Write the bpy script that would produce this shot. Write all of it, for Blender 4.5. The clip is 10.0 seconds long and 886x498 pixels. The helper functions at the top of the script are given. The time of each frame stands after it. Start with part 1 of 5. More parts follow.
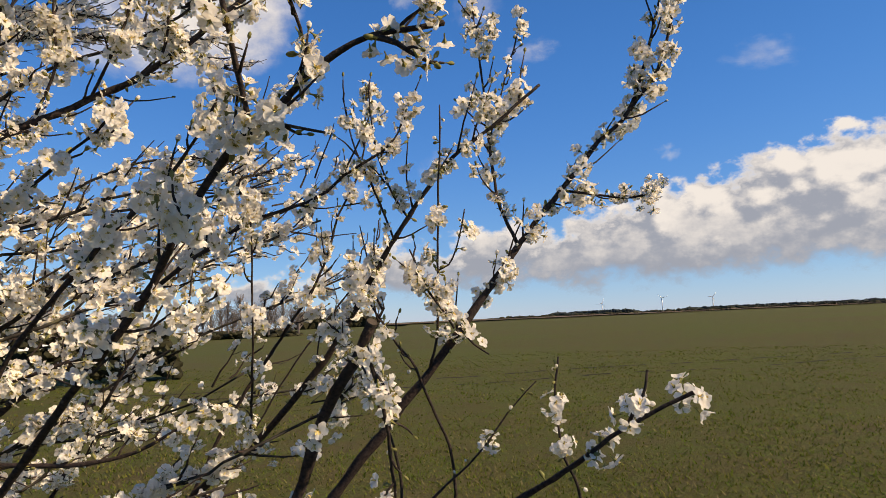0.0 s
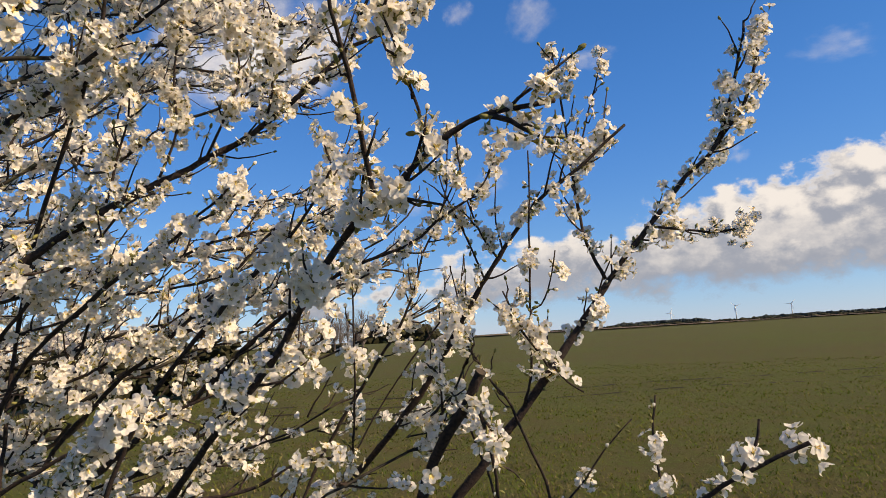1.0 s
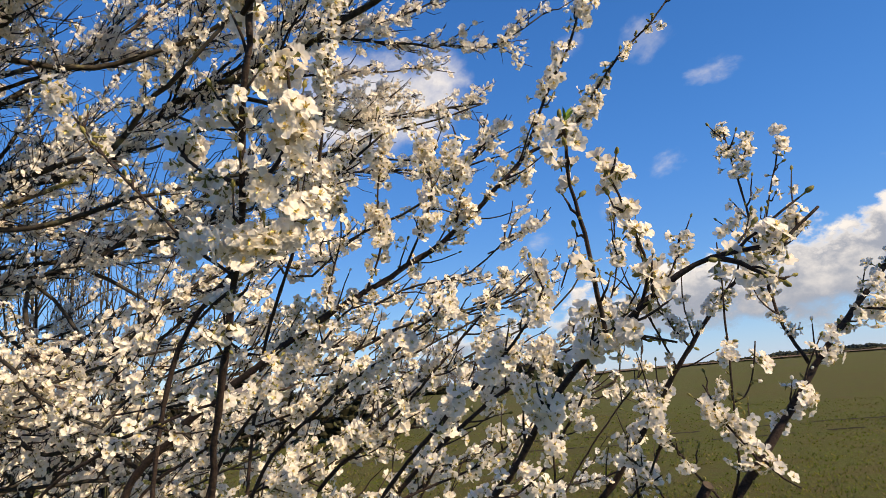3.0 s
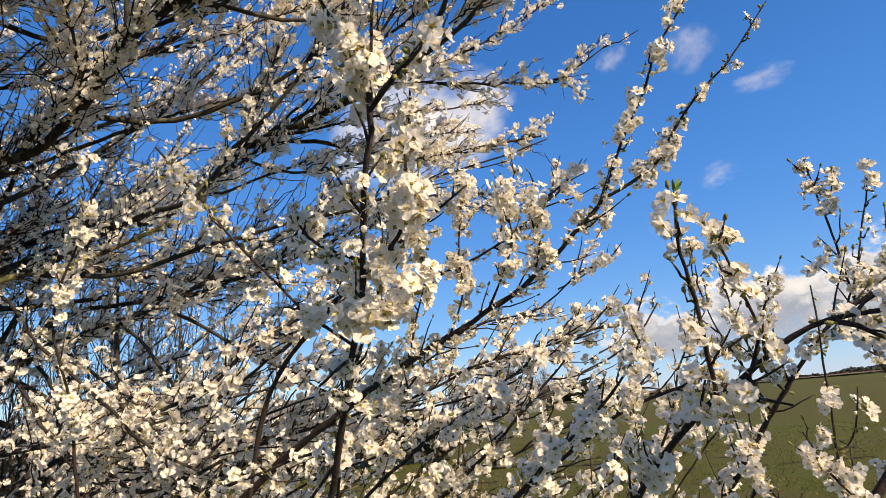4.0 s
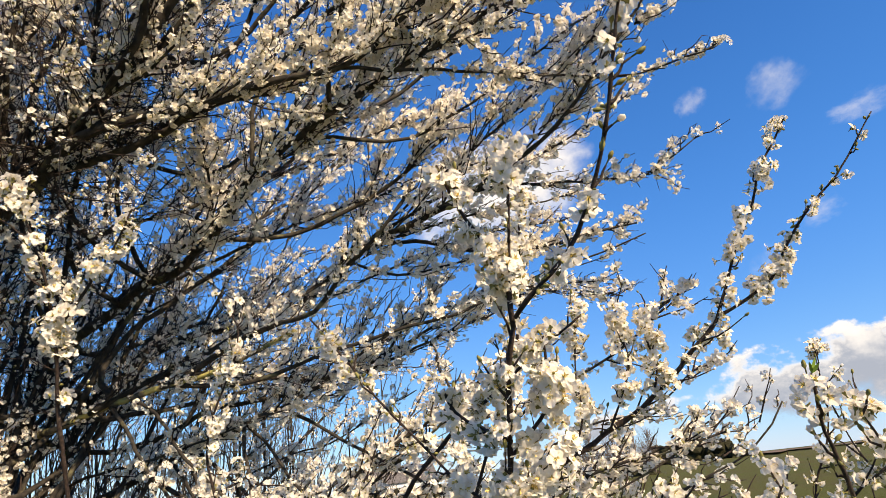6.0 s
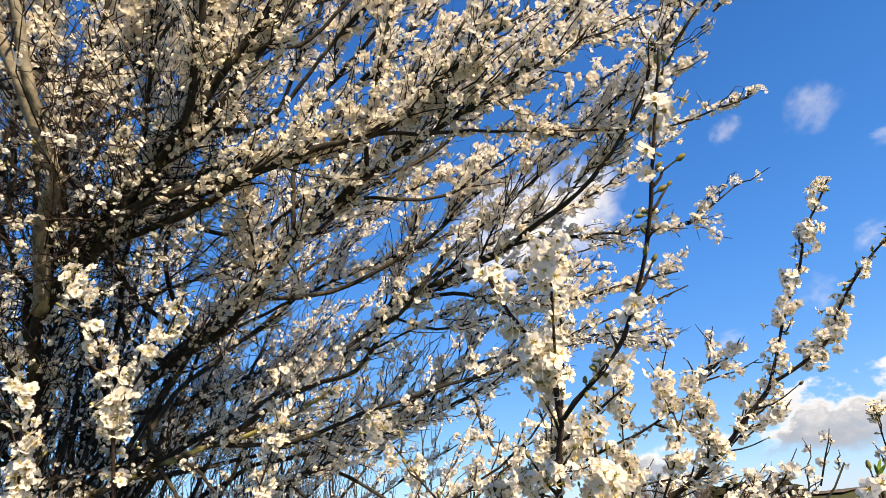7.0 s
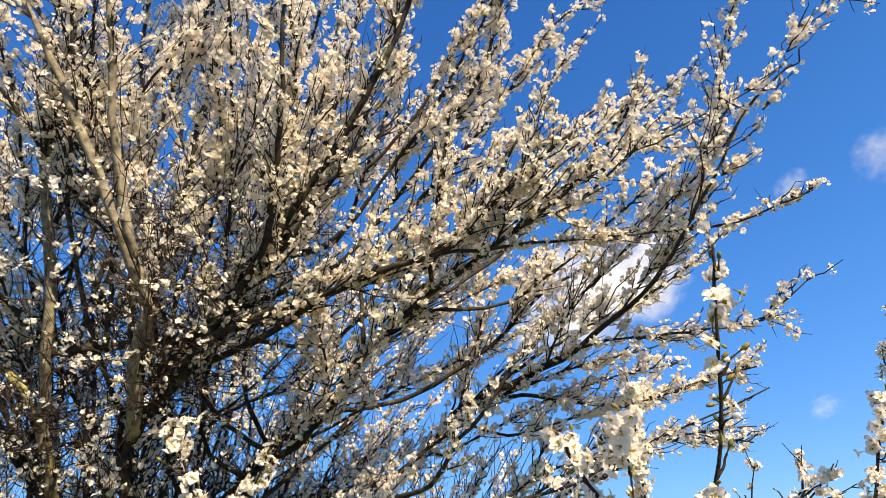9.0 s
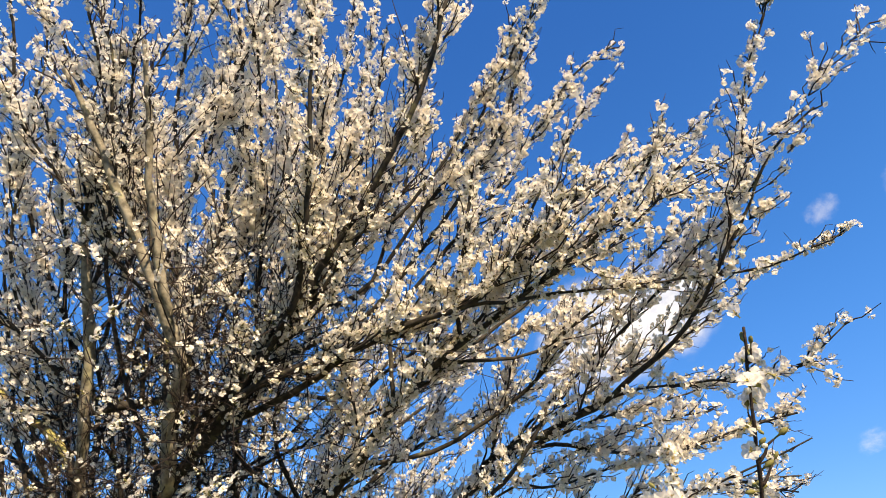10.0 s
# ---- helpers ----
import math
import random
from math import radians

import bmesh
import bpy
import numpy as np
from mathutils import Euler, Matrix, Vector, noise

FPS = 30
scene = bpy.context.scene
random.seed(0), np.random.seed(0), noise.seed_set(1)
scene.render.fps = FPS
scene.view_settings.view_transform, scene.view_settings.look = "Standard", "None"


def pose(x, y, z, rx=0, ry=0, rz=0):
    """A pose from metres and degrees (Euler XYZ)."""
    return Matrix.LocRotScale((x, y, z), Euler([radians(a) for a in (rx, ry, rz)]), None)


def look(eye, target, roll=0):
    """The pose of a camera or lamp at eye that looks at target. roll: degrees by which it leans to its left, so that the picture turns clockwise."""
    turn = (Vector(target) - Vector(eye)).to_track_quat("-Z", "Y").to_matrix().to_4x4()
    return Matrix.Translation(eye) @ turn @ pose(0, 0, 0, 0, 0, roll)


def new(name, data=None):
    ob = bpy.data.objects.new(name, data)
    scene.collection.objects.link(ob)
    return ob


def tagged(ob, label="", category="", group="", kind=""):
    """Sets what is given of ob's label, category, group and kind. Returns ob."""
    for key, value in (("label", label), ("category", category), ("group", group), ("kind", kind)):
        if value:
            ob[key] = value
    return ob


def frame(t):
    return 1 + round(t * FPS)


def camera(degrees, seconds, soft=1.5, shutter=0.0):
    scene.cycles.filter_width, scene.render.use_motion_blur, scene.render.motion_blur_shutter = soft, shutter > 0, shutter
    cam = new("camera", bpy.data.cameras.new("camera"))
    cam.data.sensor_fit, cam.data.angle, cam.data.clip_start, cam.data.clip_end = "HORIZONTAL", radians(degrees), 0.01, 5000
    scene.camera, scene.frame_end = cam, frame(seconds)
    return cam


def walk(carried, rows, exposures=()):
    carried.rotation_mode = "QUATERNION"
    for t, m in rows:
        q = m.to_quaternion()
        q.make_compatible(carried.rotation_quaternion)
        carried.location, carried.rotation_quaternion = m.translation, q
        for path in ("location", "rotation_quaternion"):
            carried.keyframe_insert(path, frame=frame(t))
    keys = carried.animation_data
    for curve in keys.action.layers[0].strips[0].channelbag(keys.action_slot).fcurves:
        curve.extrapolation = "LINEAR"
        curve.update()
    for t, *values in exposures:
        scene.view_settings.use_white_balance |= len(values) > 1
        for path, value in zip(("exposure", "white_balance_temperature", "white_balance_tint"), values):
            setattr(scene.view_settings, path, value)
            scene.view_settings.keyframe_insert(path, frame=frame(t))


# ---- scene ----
cam = camera(73.9, 10.0, soft=0.5)
METRES, EYE, TILT, LEAN, TURN = 0.65, 1.5, 7.0, 2.5, 0.0
ROWS = [
    (0.0, 0.0, 0.0, 0.0, -0.0, -0.0, -0.0),
    (0.5, -0.0343, -0.0217, 0.032, 2.99, 0.61, 0.79),
    (1.0, -0.0662, -0.049, 0.0641, 5.86, 1.33, 1.57),
    (1.5, -0.0924, -0.0781, 0.0991, 8.91, 2.25, 2.36),
    (2.0, -0.1248, -0.1092, 0.1354, 11.96, 3.22, 3.16),
    (2.5, -0.1543, -0.1415, 0.1753, 15.13, 4.37, 3.92),
    (3.0, -0.1849, -0.1692, 0.2105, 18.12, 5.56, 4.6),
    (4.5, -0.2591, -0.2692, 0.3157, 25.07, 9.31, 6.06),
    (5.0, -0.2589, -0.3055, 0.3503, 27.43, 11.01, 6.51),
    (5.5, -0.2506, -0.3433, 0.4009, 29.59, 12.76, 6.94),
    (7.0, -0.2256, -0.4011, 0.5345, 35.34, 18.62, 7.79),
    (7.5, -0.201, -0.4316, 0.5673, 37.06, 20.7, 7.91),
    (8.0, -0.1887, -0.4578, 0.5994, 38.77, 22.76, 8.16),
    (8.5, -0.1717, -0.4776, 0.6299, 40.42, 24.83, 8.37),
    (9.0, -0.1524, -0.4924, 0.6591, 42.02, 26.85, 8.51),
    (9.5, -0.1304, -0.5142, 0.688, 43.45, 28.81, 8.59),
    (10.0, -0.1169, -0.5288, 0.7109, 44.9, 30.79, 8.65),
]
EXPOSURE = [(0.0, 0.2, 9300, 13), (4.5, 0.5, 9200, 12), (10.0, 0.78, 9300, 11)]
walk(cam, [(t, pose(0, 0, EYE, TILT, LEAN, TURN) @ pose(METRES * x, METRES * y, METRES * z, 90 + pitch, roll, yaw)) for t, x, y, z, yaw, pitch, roll in ROWS], EXPOSURE)

# ---- daylight: a clear spring sky and one sun, high to the right of the tree ----
SUN_AZ, SUN_EL = 108.0, 34.0          # degrees, clockwise from +y
world = bpy.data.worlds.new("sky")
scene.world = world
world.use_nodes = True
wn, wl = world.node_tree.nodes, world.node_tree.links
wn.clear()
sky = wn.new("ShaderNodeTexSky")
sky.sky_type, sky.sun_disc = "NISHITA", False
sky.sun_elevation, sky.sun_rotation = radians(SUN_EL), radians(SUN_AZ)
sky.altitude, sky.air_density, sky.dust_density, sky.ozone_density = 500, 1.0, 0.1, 4.0
sat = wn.new("ShaderNodeHueSaturation")
sat.inputs["Saturation"].default_value = 1.25
sky_bg = wn.new("ShaderNodeBackground")
sky_bg.inputs["Strength"].default_value = 0.18
wout = wn.new("ShaderNodeOutputWorld")
wl.new(sky.outputs[0], sat.inputs["Color"])
wl.new(sat.outputs[0], sky_bg.inputs["Color"])
deep_bg = wn.new("ShaderNodeBackground")       # dry spring air: pale blue low down, deep blue overhead
way_up = wn.new("ShaderNodeSeparateXYZ")
wl.new(wn.new("ShaderNodeTexCoord").outputs["Generated"], way_up.inputs[0])
air = wn.new("ShaderNodeValToRGB")
air.color_ramp.interpolation = "B_SPLINE"
air.color_ramp.elements[0].position, air.color_ramp.elements[0].color = 0.0, (0.10, 0.34, 0.80, 1)
air.color_ramp.elements[1].position, air.color_ramp.elements[1].color = 0.76, (0.002, 0.076, 0.40, 1)
for height, colour in ((0.22, (0.024, 0.21, 0.81, 1)), (0.46, (0.010, 0.15, 0.62, 1))):
    air.color_ramp.elements.new(height).color = colour
wl.new(way_up.outputs[2], air.inputs[0])
wl.new(air.outputs[0], deep_bg.inputs["Color"])
both = wn.new("ShaderNodeMixShader")
both.inputs[0].default_value = 0.74
wl.new(sky_bg.outputs[0], both.inputs[1])
wl.new(deep_bg.outputs[0], both.inputs[2])
wl.new(both.outputs[0], wout.inputs["Surface"])

sun = new("sun", bpy.data.lights.new("sun", "SUN"))
sun.data.energy, sun.data.angle, sun.data.color = 5.0, radians(0.5), (1.0, 0.92, 0.80)
a, e = radians(SUN_AZ), radians(SUN_EL)
SUN_DIR = Vector((math.sin(a) * math.cos(e), math.cos(a) * math.cos(e), math.sin(e)))
sun.matrix_world = look(SUN_DIR * 50, (0, 0, 0))


# ---- materials ----
def material(name):
    m = bpy.data.materials.new(name)
    m.use_nodes = True
    nt = m.node_tree
    nt.nodes.clear()
    out = nt.nodes.new("ShaderNodeOutputMaterial")
    return m, nt, out


def add(nt, kind, **values):
    n = nt.nodes.new(kind)
    for key, value in values.items():
        n.inputs[key.replace("_", " ")].default_value = value
    return n


def mix(nt, fac, c1, c2):
    n = nt.nodes.new("ShaderNodeMix")
    n.data_type = "RGBA"
    for sock, v in ((n.inputs[0], fac), (n.inputs[6], c1), (n.inputs[7], c2)):
        if isinstance(v, (int, float, tuple)):
            sock.default_value = v
        else:
            nt.links.new(v, sock)
    return n.outputs[2]


def ramp(nt, value, lo, hi, a=0.0, b=1.0):
    n = nt.nodes.new("ShaderNodeMapRange")
    n.interpolation_type = "SMOOTHSTEP"
    for k, v in ((1, lo), (2, hi), (3, a), (4, b)):
        n.inputs[k].default_value = v
    nt.links.new(value, n.inputs[0])
    return n.outputs[0]


def noise_at(nt, coord, scale, detail=3.0, rough=0.55):
    n = add(nt, "ShaderNodeTexNoise", Scale=scale, Detail=detail, Roughness=rough)
    nt.links.new(coord, n.inputs["Vector"])
    return n.outputs["Fac"]


def bark_material(name, dark, light, lichen, amount, scale):
    m, nt, out = material(name)
    co = nt.nodes.new("ShaderNodeTexCoord").outputs["Object"]
    grain = noise_at(nt, co, scale * 4, 5)
    patch = noise_at(nt, co, scale, 3)
    c = mix(nt, ramp(nt, grain, 0.3, 0.7), (*dark, 1), (*light, 1))
    c = mix(nt, ramp(nt, patch, 0.62 - amount, 0.74 - amount), c, (*lichen, 1))
    b = add(nt, "ShaderNodeBsdfPrincipled", Roughness=0.8)
    b.inputs["Specular IOR Level"].default_value = 0.3
    nt.links.new(c, b.inputs["Base Color"])
    bump = add(nt, "ShaderNodeBump", Strength=0.6, Distance=0.004)
    nt.links.new(grain, bump.inputs["Height"])
    nt.links.new(bump.outputs[0], b.inputs["Normal"])
    nt.links.new(b.outputs[0], out.inputs[0])
    return m


def petal_material(name, colour, through_colour, share):
    m, nt, out = material(name)
    co = nt.nodes.new("ShaderNodeTexCoord").outputs["Object"]
    rnd = nt.nodes.new("ShaderNodeNewGeometry").outputs["Random Per Island"]
    c = mix(nt, rnd, (*colour, 1), (colour[0] * 0.98, colour[1] * 0.95, colour[2] * 0.90, 1))
    vein = ramp(nt, noise_at(nt, co, 260.0, 2), 0.35, 0.7, 0.0, 0.22)
    c = mix(nt, vein, c, (colour[0] * 0.9, colour[1] * 0.86, colour[2] * 0.78, 1))
    d = add(nt, "ShaderNodeBsdfPrincipled", Roughness=0.6)
    d.inputs["Specular IOR Level"].default_value = 0.25
    nt.links.new(c, d.inputs["Base Color"])
    t = add(nt, "ShaderNodeBsdfTranslucent", Color=(*through_colour, 1))
    s = nt.nodes.new("ShaderNodeMixShader")
    s.inputs[0].default_value = share
    nt.links.new(d.outputs[0], s.inputs[1])
    nt.links.new(t.outputs[0], s.inputs[2])
    nt.links.new(s.outputs[0], out.inputs[0])
    return m


def plain_material(name, colour, rough=0.7, vary=0.25, scale=20.0):
    m, nt, out = material(name)
    co = nt.nodes.new("ShaderNodeTexCoord").outputs["Object"]
    n = noise_at(nt, co, scale, 4)
    c = mix(nt, ramp(nt, n, 0.3, 0.7), (*[v * (1 - vary) for v in colour], 1), (*[min(1, v * (1 + vary)) for v in colour], 1))
    b = add(nt, "ShaderNodeBsdfPrincipled", Roughness=rough)
    b.inputs["Specular IOR Level"].default_value = 0.5 if rough < 0.3 else 0.12
    nt.links.new(c, b.inputs["Base Color"])
    nt.links.new(b.outputs[0], out.inputs[0])
    return m


BARK = bark_material("plum_bark", (0.016, 0.013, 0.011), (0.052, 0.043, 0.034), (0.14, 0.13, 0.07), 0.03, 13.0)
MOSSY = bark_material("mossy_bark", (0.05, 0.04, 0.028), (0.15, 0.12, 0.085), (0.34, 0.30, 0.11), 0.16, 14.0)
# lichened bark of a few stems, with their sunlit look put into the colour
PALE_SUNLIT = bark_material("sunlit_pale_bark", (0.11, 0.095, 0.07), (0.36, 0.32, 0.25), (0.38, 0.36, 0.22), 0.04, 10.0)
TWIG = bark_material("young_bark", (0.016, 0.010, 0.009), (0.05, 0.032, 0.026), (0.10, 0.09, 0.07), -0.03, 60.0)
CUT = plain_material("cut_wood", (0.06, 0.046, 0.034), 0.8, 0.4, 150.0)
PETAL = petal_material("petal", (0.945, 0.905, 0.85), (0.96, 0.91, 0.83), 0.46)
CALYX = plain_material("calyx", (0.22, 0.20, 0.07), 0.6, 0.35, 90.0)
STAMEN = plain_material("stamen", (0.72, 0.56, 0.22), 0.6, 0.3, 300.0)
LEAF = plain_material("young_leaf", (0.12, 0.2, 0.035), 0.5, 0.25, 200.0)
FLOWER_SLOTS = (PETAL, CALYX, STAMEN)


# ---- building blocks ----
rng = np.random.default_rng(7)


def mesh_of(name, verts, faces, mats, index=None, smooth=True):
    verts, faces = np.asarray(verts, np.float32), np.asarray(faces, np.int32)
    me = bpy.data.meshes.new(name)
    me.vertices.add(len(verts))
    me.vertices.foreach_set("co", verts.ravel())
    k = faces.shape[1]
    me.loops.add(faces.size)
    me.loops.foreach_set("vertex_index", faces.ravel())
    me.polygons.add(len(faces))
    me.polygons.foreach_set("loop_start", np.arange(0, faces.size, k, dtype=np.int32))
    me.polygons.foreach_set("loop_total", np.full(len(faces), k, np.int32))
    me.polygons.foreach_set("use_smooth", np.full(len(faces), smooth, bool))
    if index is not None:
        me.polygons.foreach_set("material_index", np.asarray(index, np.int32))
    for m in mats:
        me.materials.append(m)
    me.update(calc_edges=True)
    me.validate()
    return me


def part(name, me, parent, label=""):
    ob = new(name, me)
    ob.parent = parent
    return tagged(ob, label)


def bm_mesh(bm, name, mats, smooth=False):
    me = bpy.data.meshes.new(name)
    for f in bm.faces:
        f.smooth = smooth
    bm.to_mesh(me)
    bm.free()
    for m in mats:
        me.materials.append(m)
    return me


def unit(v):
    return v / (np.linalg.norm(v, axis=-1, keepdims=True) + 1e-9)


def spline(points, step, wobble=0.0):
    """A Catmull-Rom curve through the points, in even steps, with some crookedness."""
    p = np.asarray(points, float)
    p = np.vstack([2 * p[0] - p[1], p, 2 * p[-1] - p[-2]])
    out = []
    for i in range(1, len(p) - 2):
        n = max(2, int(np.linalg.norm(p[i + 1] - p[i]) / step))
        u = np.linspace(0, 1, n, endpoint=False)[:, None]
        a, b, c, d = p[i - 1], p[i], p[i + 1], p[i + 2]
        out.append(0.5 * (2 * b + (c - a) * u + (2 * a - 5 * b + 4 * c - d) * u ** 2 + (3 * b - a - 3 * c + d) * u ** 3))
    out.append(p[-2][None])
    q = np.vstack(out)
    if wobble:
        w = rng.normal(0, wobble, q.shape)
        w = (w + np.roll(w, 1, 0) + np.roll(w, -1, 0)) / 1.8
        w[0] = w[-1] = 0
        q = q + w
    return q


def tube(q, radii, sides):
    """A closed tube along the points q: vertices and triangles."""
    n = len(q)
    t = unit(np.gradient(q, axis=0))
    ref = np.array([0.31, -0.52, 0.79])
    s = unit(np.cross(t, ref))
    b = np.cross(t, s)
    ang = np.linspace(0, 2 * np.pi, sides, endpoint=False)
    ring = s[:, None] * np.cos(ang)[None, :, None] + b[:, None] * np.sin(ang)[None, :, None]
    v = q[:, None] + ring * np.asarray(radii)[:, None, None]
    v = np.vstack([v.reshape(-1, 3), q[:1], q[-1:] + t[-1:] * radii[-1] * 0.5])
    i, j = np.meshgrid(np.arange(n - 1), np.arange(sides), indexing="ij")
    a, bb = i * sides + j, i * sides + (j + 1) % sides
    f1 = np.stack([a, bb, bb + sides], -1).reshape(-1, 3)
    f2 = np.stack([a, bb + sides, a + sides], -1).reshape(-1, 3)
    if sides == 3:
        return v[:-2], np.vstack([f1, f2])
    k = np.arange(sides)
    c1 = np.stack([(k + 1) % sides, k, np.full(sides, n * sides)], -1)
    c2 = np.stack([(n - 1) * sides + k, (n - 1) * sides + (k + 1) % sides, np.full(sides, n * sides + 1)], -1)
    return v, np.vstack([f1, f2, c1, c2])


class Heap:
    """Collects many small pieces into one mesh."""

    def __init__(self):
        self.v, self.f, self.m, self.n = [], [], [], 0

    def put(self, v, f, m=0):
        self.v.append(v)
        self.f.append(f + self.n)
        self.m.append(np.full(len(f), m) if np.isscalar(m) else m)
        self.n += len(v)

    def mesh(self, name, mats, smooth=True):
        return mesh_of(name, np.vstack(self.v), np.vstack(self.f), mats, np.concatenate(self.m), smooth)


def flower_shape(open_, seed):
    """A five-petalled plum flower, 24 mm across, facing +z from a short stalk at the origin."""
    r = np.random.default_rng(seed)
    h = Heap()
    stalk = 0.009
    for k in range(5):
        ang = 2 * np.pi * k / 5 + r.normal(0, 0.08)
        lift = (1 - open_) * 1.15 + 0.22 + r.normal(0, 0.12)
        size = 0.0115 * r.uniform(0.9, 1.1)
        w = 0.0049 * (0.7 + 0.3 * open_) * r.uniform(0.88, 1.12)
        twist = r.normal(0, 0.22)
        us, prof = np.array([0.03, 0.6, 1.0]), np.array([0.28, 1.08, 0.66])
        cross = np.array([-1.0, 0.0, 1.0])
        rows = []
        for u, p in zip(us, prof):
            rad = size * (0.1 + u * math.cos(lift) * (1 - 0.18 * u * (1 - open_)))
            z = stalk + size * u * math.sin(lift) - 0.0022 * u ** 3 * open_ + r.normal(0, 0.0005)
            for c in cross:
                rows.append((rad - 0.0009 * c * c * u, c * w * p, z + 0.0013 * c * c * u + c * twist * w * u + r.normal(0, 0.0005)))
        v = np.array(rows)
        ca, sa = math.cos(ang), math.sin(ang)
        v = v @ np.array([[ca, sa, 0], [-sa, ca, 0], [0, 0, 1]])
        nc, f = len(cross), []
        for i in range(len(us) - 1):
            for j in range(nc - 1):
                a = i * nc + j
                f += [(a, a + nc, a + nc + 1), (a, a + nc + 1, a + 1)]
        h.put(v, np.array(f), 0)
    q = np.array([(0, 0, 0), (0.0004, 0, stalk * 0.55), (0, 0, stalk)])
    v, f = tube(q, [0.0008, 0.001, 0.0031], 4)
    h.put(v, f, 1)
    for k in range(8):
        ang, out = r.uniform(0, 6.28), r.uniform(0.15, 0.6)
        top = np.array([math.cos(ang) * 0.006 * out * (0.4 + open_), math.sin(ang) * 0.006 * out * (0.4 + open_), stalk + r.uniform(0.004, 0.0065)])
        foot = np.array([0, 0, stalk])
        s = np.array([-math.sin(ang), math.cos(ang), 0]) * 0.0007
        v = np.array([foot - s * 0.5, foot + s * 0.5, top - s, top + s])
        h.put(v, np.array([(0, 1, 3), (0, 3, 2)]), 2)
    return np.vstack(h.v), np.vstack(h.f), np.concatenate(h.m)


def bud_shape(white, seed):
    """A closed bud on its stalk, 7 mm long."""
    q = np.array([(0, 0, 0), (0, 0, 0.006), (0.0003, 0, 0.0085), (0, 0, 0.0125), (0, 0, 0.0145)])
    v, f = tube(q, [0.0006, 0.0009, 0.0026, 0.0031 if white else 0.0022, 0.001], 5)
    z = v[f].mean(1)[:, 2]
    return v, f, np.where((z > 0.0085) & white, 0, 1)


RICH = [flower_shape(o, s) for o, s in ((1.0, 1), (0.92, 2), (0.75, 3), (1.0, 4), (0.5, 5))]


def crown_flower(open_, seed):
    """A flower of the crown: five broad rounded petals round a yellow-green eye."""
    r = np.random.default_rng(seed)
    h = Heap()
    for k in range(5):
        a, lift = 2 * np.pi * k / 5 + r.normal(0, 0.1), (1 - open_) * 1.1 + 0.28 + r.normal(0, 0.16)
        size, tilt = 0.0118 * r.uniform(0.9, 1.1), r.normal(0, 0.18)
        v = []
        for u, c in ((0.05, 0.0), (0.62, -1.0), (1.0, -0.5), (1.0, 0.5), (0.62, 1.0)):
            w = c * 0.0060
            v.append((size * u * math.cos(lift * (0.8 + 0.3 * u)), w, 0.009 + size * u * math.sin(lift * (0.8 + 0.3 * u)) + 0.0016 * c * c + w * tilt))
        ca, sa = math.cos(a), math.sin(a)
        h.put(np.array(v) @ np.array([[ca, sa, 0], [-sa, ca, 0], [0, 0, 1]]), np.array([(0, 1, 2), (0, 2, 3), (0, 3, 4)]), 0)
    h.put(np.array([(0, 0, 0), (0.0028, 0, 0.0088), (-0.0014, 0.0024, 0.0088), (-0.0014, -0.0024, 0.0088)]), np.array([(0, 1, 2), (0, 2, 3), (0, 3, 1)]), 1)
    h.put(np.array([(0.0021, 0, 0.0128), (-0.001, 0.0019, 0.0128), (-0.001, -0.0019, 0.0128)]), np.array([(0, 1, 2)]), 2)
    return np.vstack(h.v), np.vstack(h.f), np.concatenate(h.m)


PLAIN = [crown_flower(o, s) for o, s in ((1.0, 11), (0.9, 12), (0.7, 13), (1.0, 14), (0.4, 15))]
KNOB = (np.array([(0, 0, 0.0), (0.0033, 0, 0.009), (0, 0.0033, 0.009), (-0.0033, 0, 0.009), (0, -0.0033, 0.009), (0.0022, 0.0022, 0.0125), (-0.0022, 0.0022, 0.0125), (-0.0022, -0.0022, 0.0125), (0.0022, -0.0022, 0.0125), (0, 0, 0.0145)]),
        np.array([(0, 2, 1), (0, 3, 2), (0, 4, 3), (0, 1, 4), (1, 2, 5), (2, 6, 5), (2, 3, 6), (3, 7, 6), (3, 4, 7), (4, 8, 7), (4, 1, 8), (1, 5, 8), (5, 6, 9), (6, 7, 9), (7, 8, 9), (8, 5, 9)]),
        np.array([1, 1, 1, 1] + [0] * 12))


def small_flower(seed):
    """A flower of the far side of the crown: five blunt petals, one triangle each."""
    r = np.random.default_rng(seed)
    h = Heap()
    for k in range(5):
        a, up = 2 * np.pi * k / 5 + r.normal(0, 0.1), r.uniform(0.1, 0.9)
        out = np.array([math.cos(a), math.sin(a), 0])
        side = np.array([-math.sin(a), math.cos(a), 0]) * 0.0062
        tip = out * 0.0118 * math.cos(up) + np.array([0, 0, 0.009 + 0.0118 * math.sin(up)])
        h.put(np.array([(0, 0, 0.0085), tip - side, tip + side]), np.array([(0, 1, 2)]), 0)
    return np.vstack(h.v), np.vstack(h.f), np.concatenate(h.m)


SMALL = [small_flower(s) for s in range(31, 36)]
BUDS = [bud_shape(True, 21), bud_shape(False, 22)]


def frames_for(normals):
    """Rotation matrices that turn +z to each normal, with a random spin."""
    z = unit(normals)
    r = unit(rng.normal(size=z.shape))
    x = unit(np.cross(r, z))
    return np.stack([x, np.cross(z, x), z], -1)


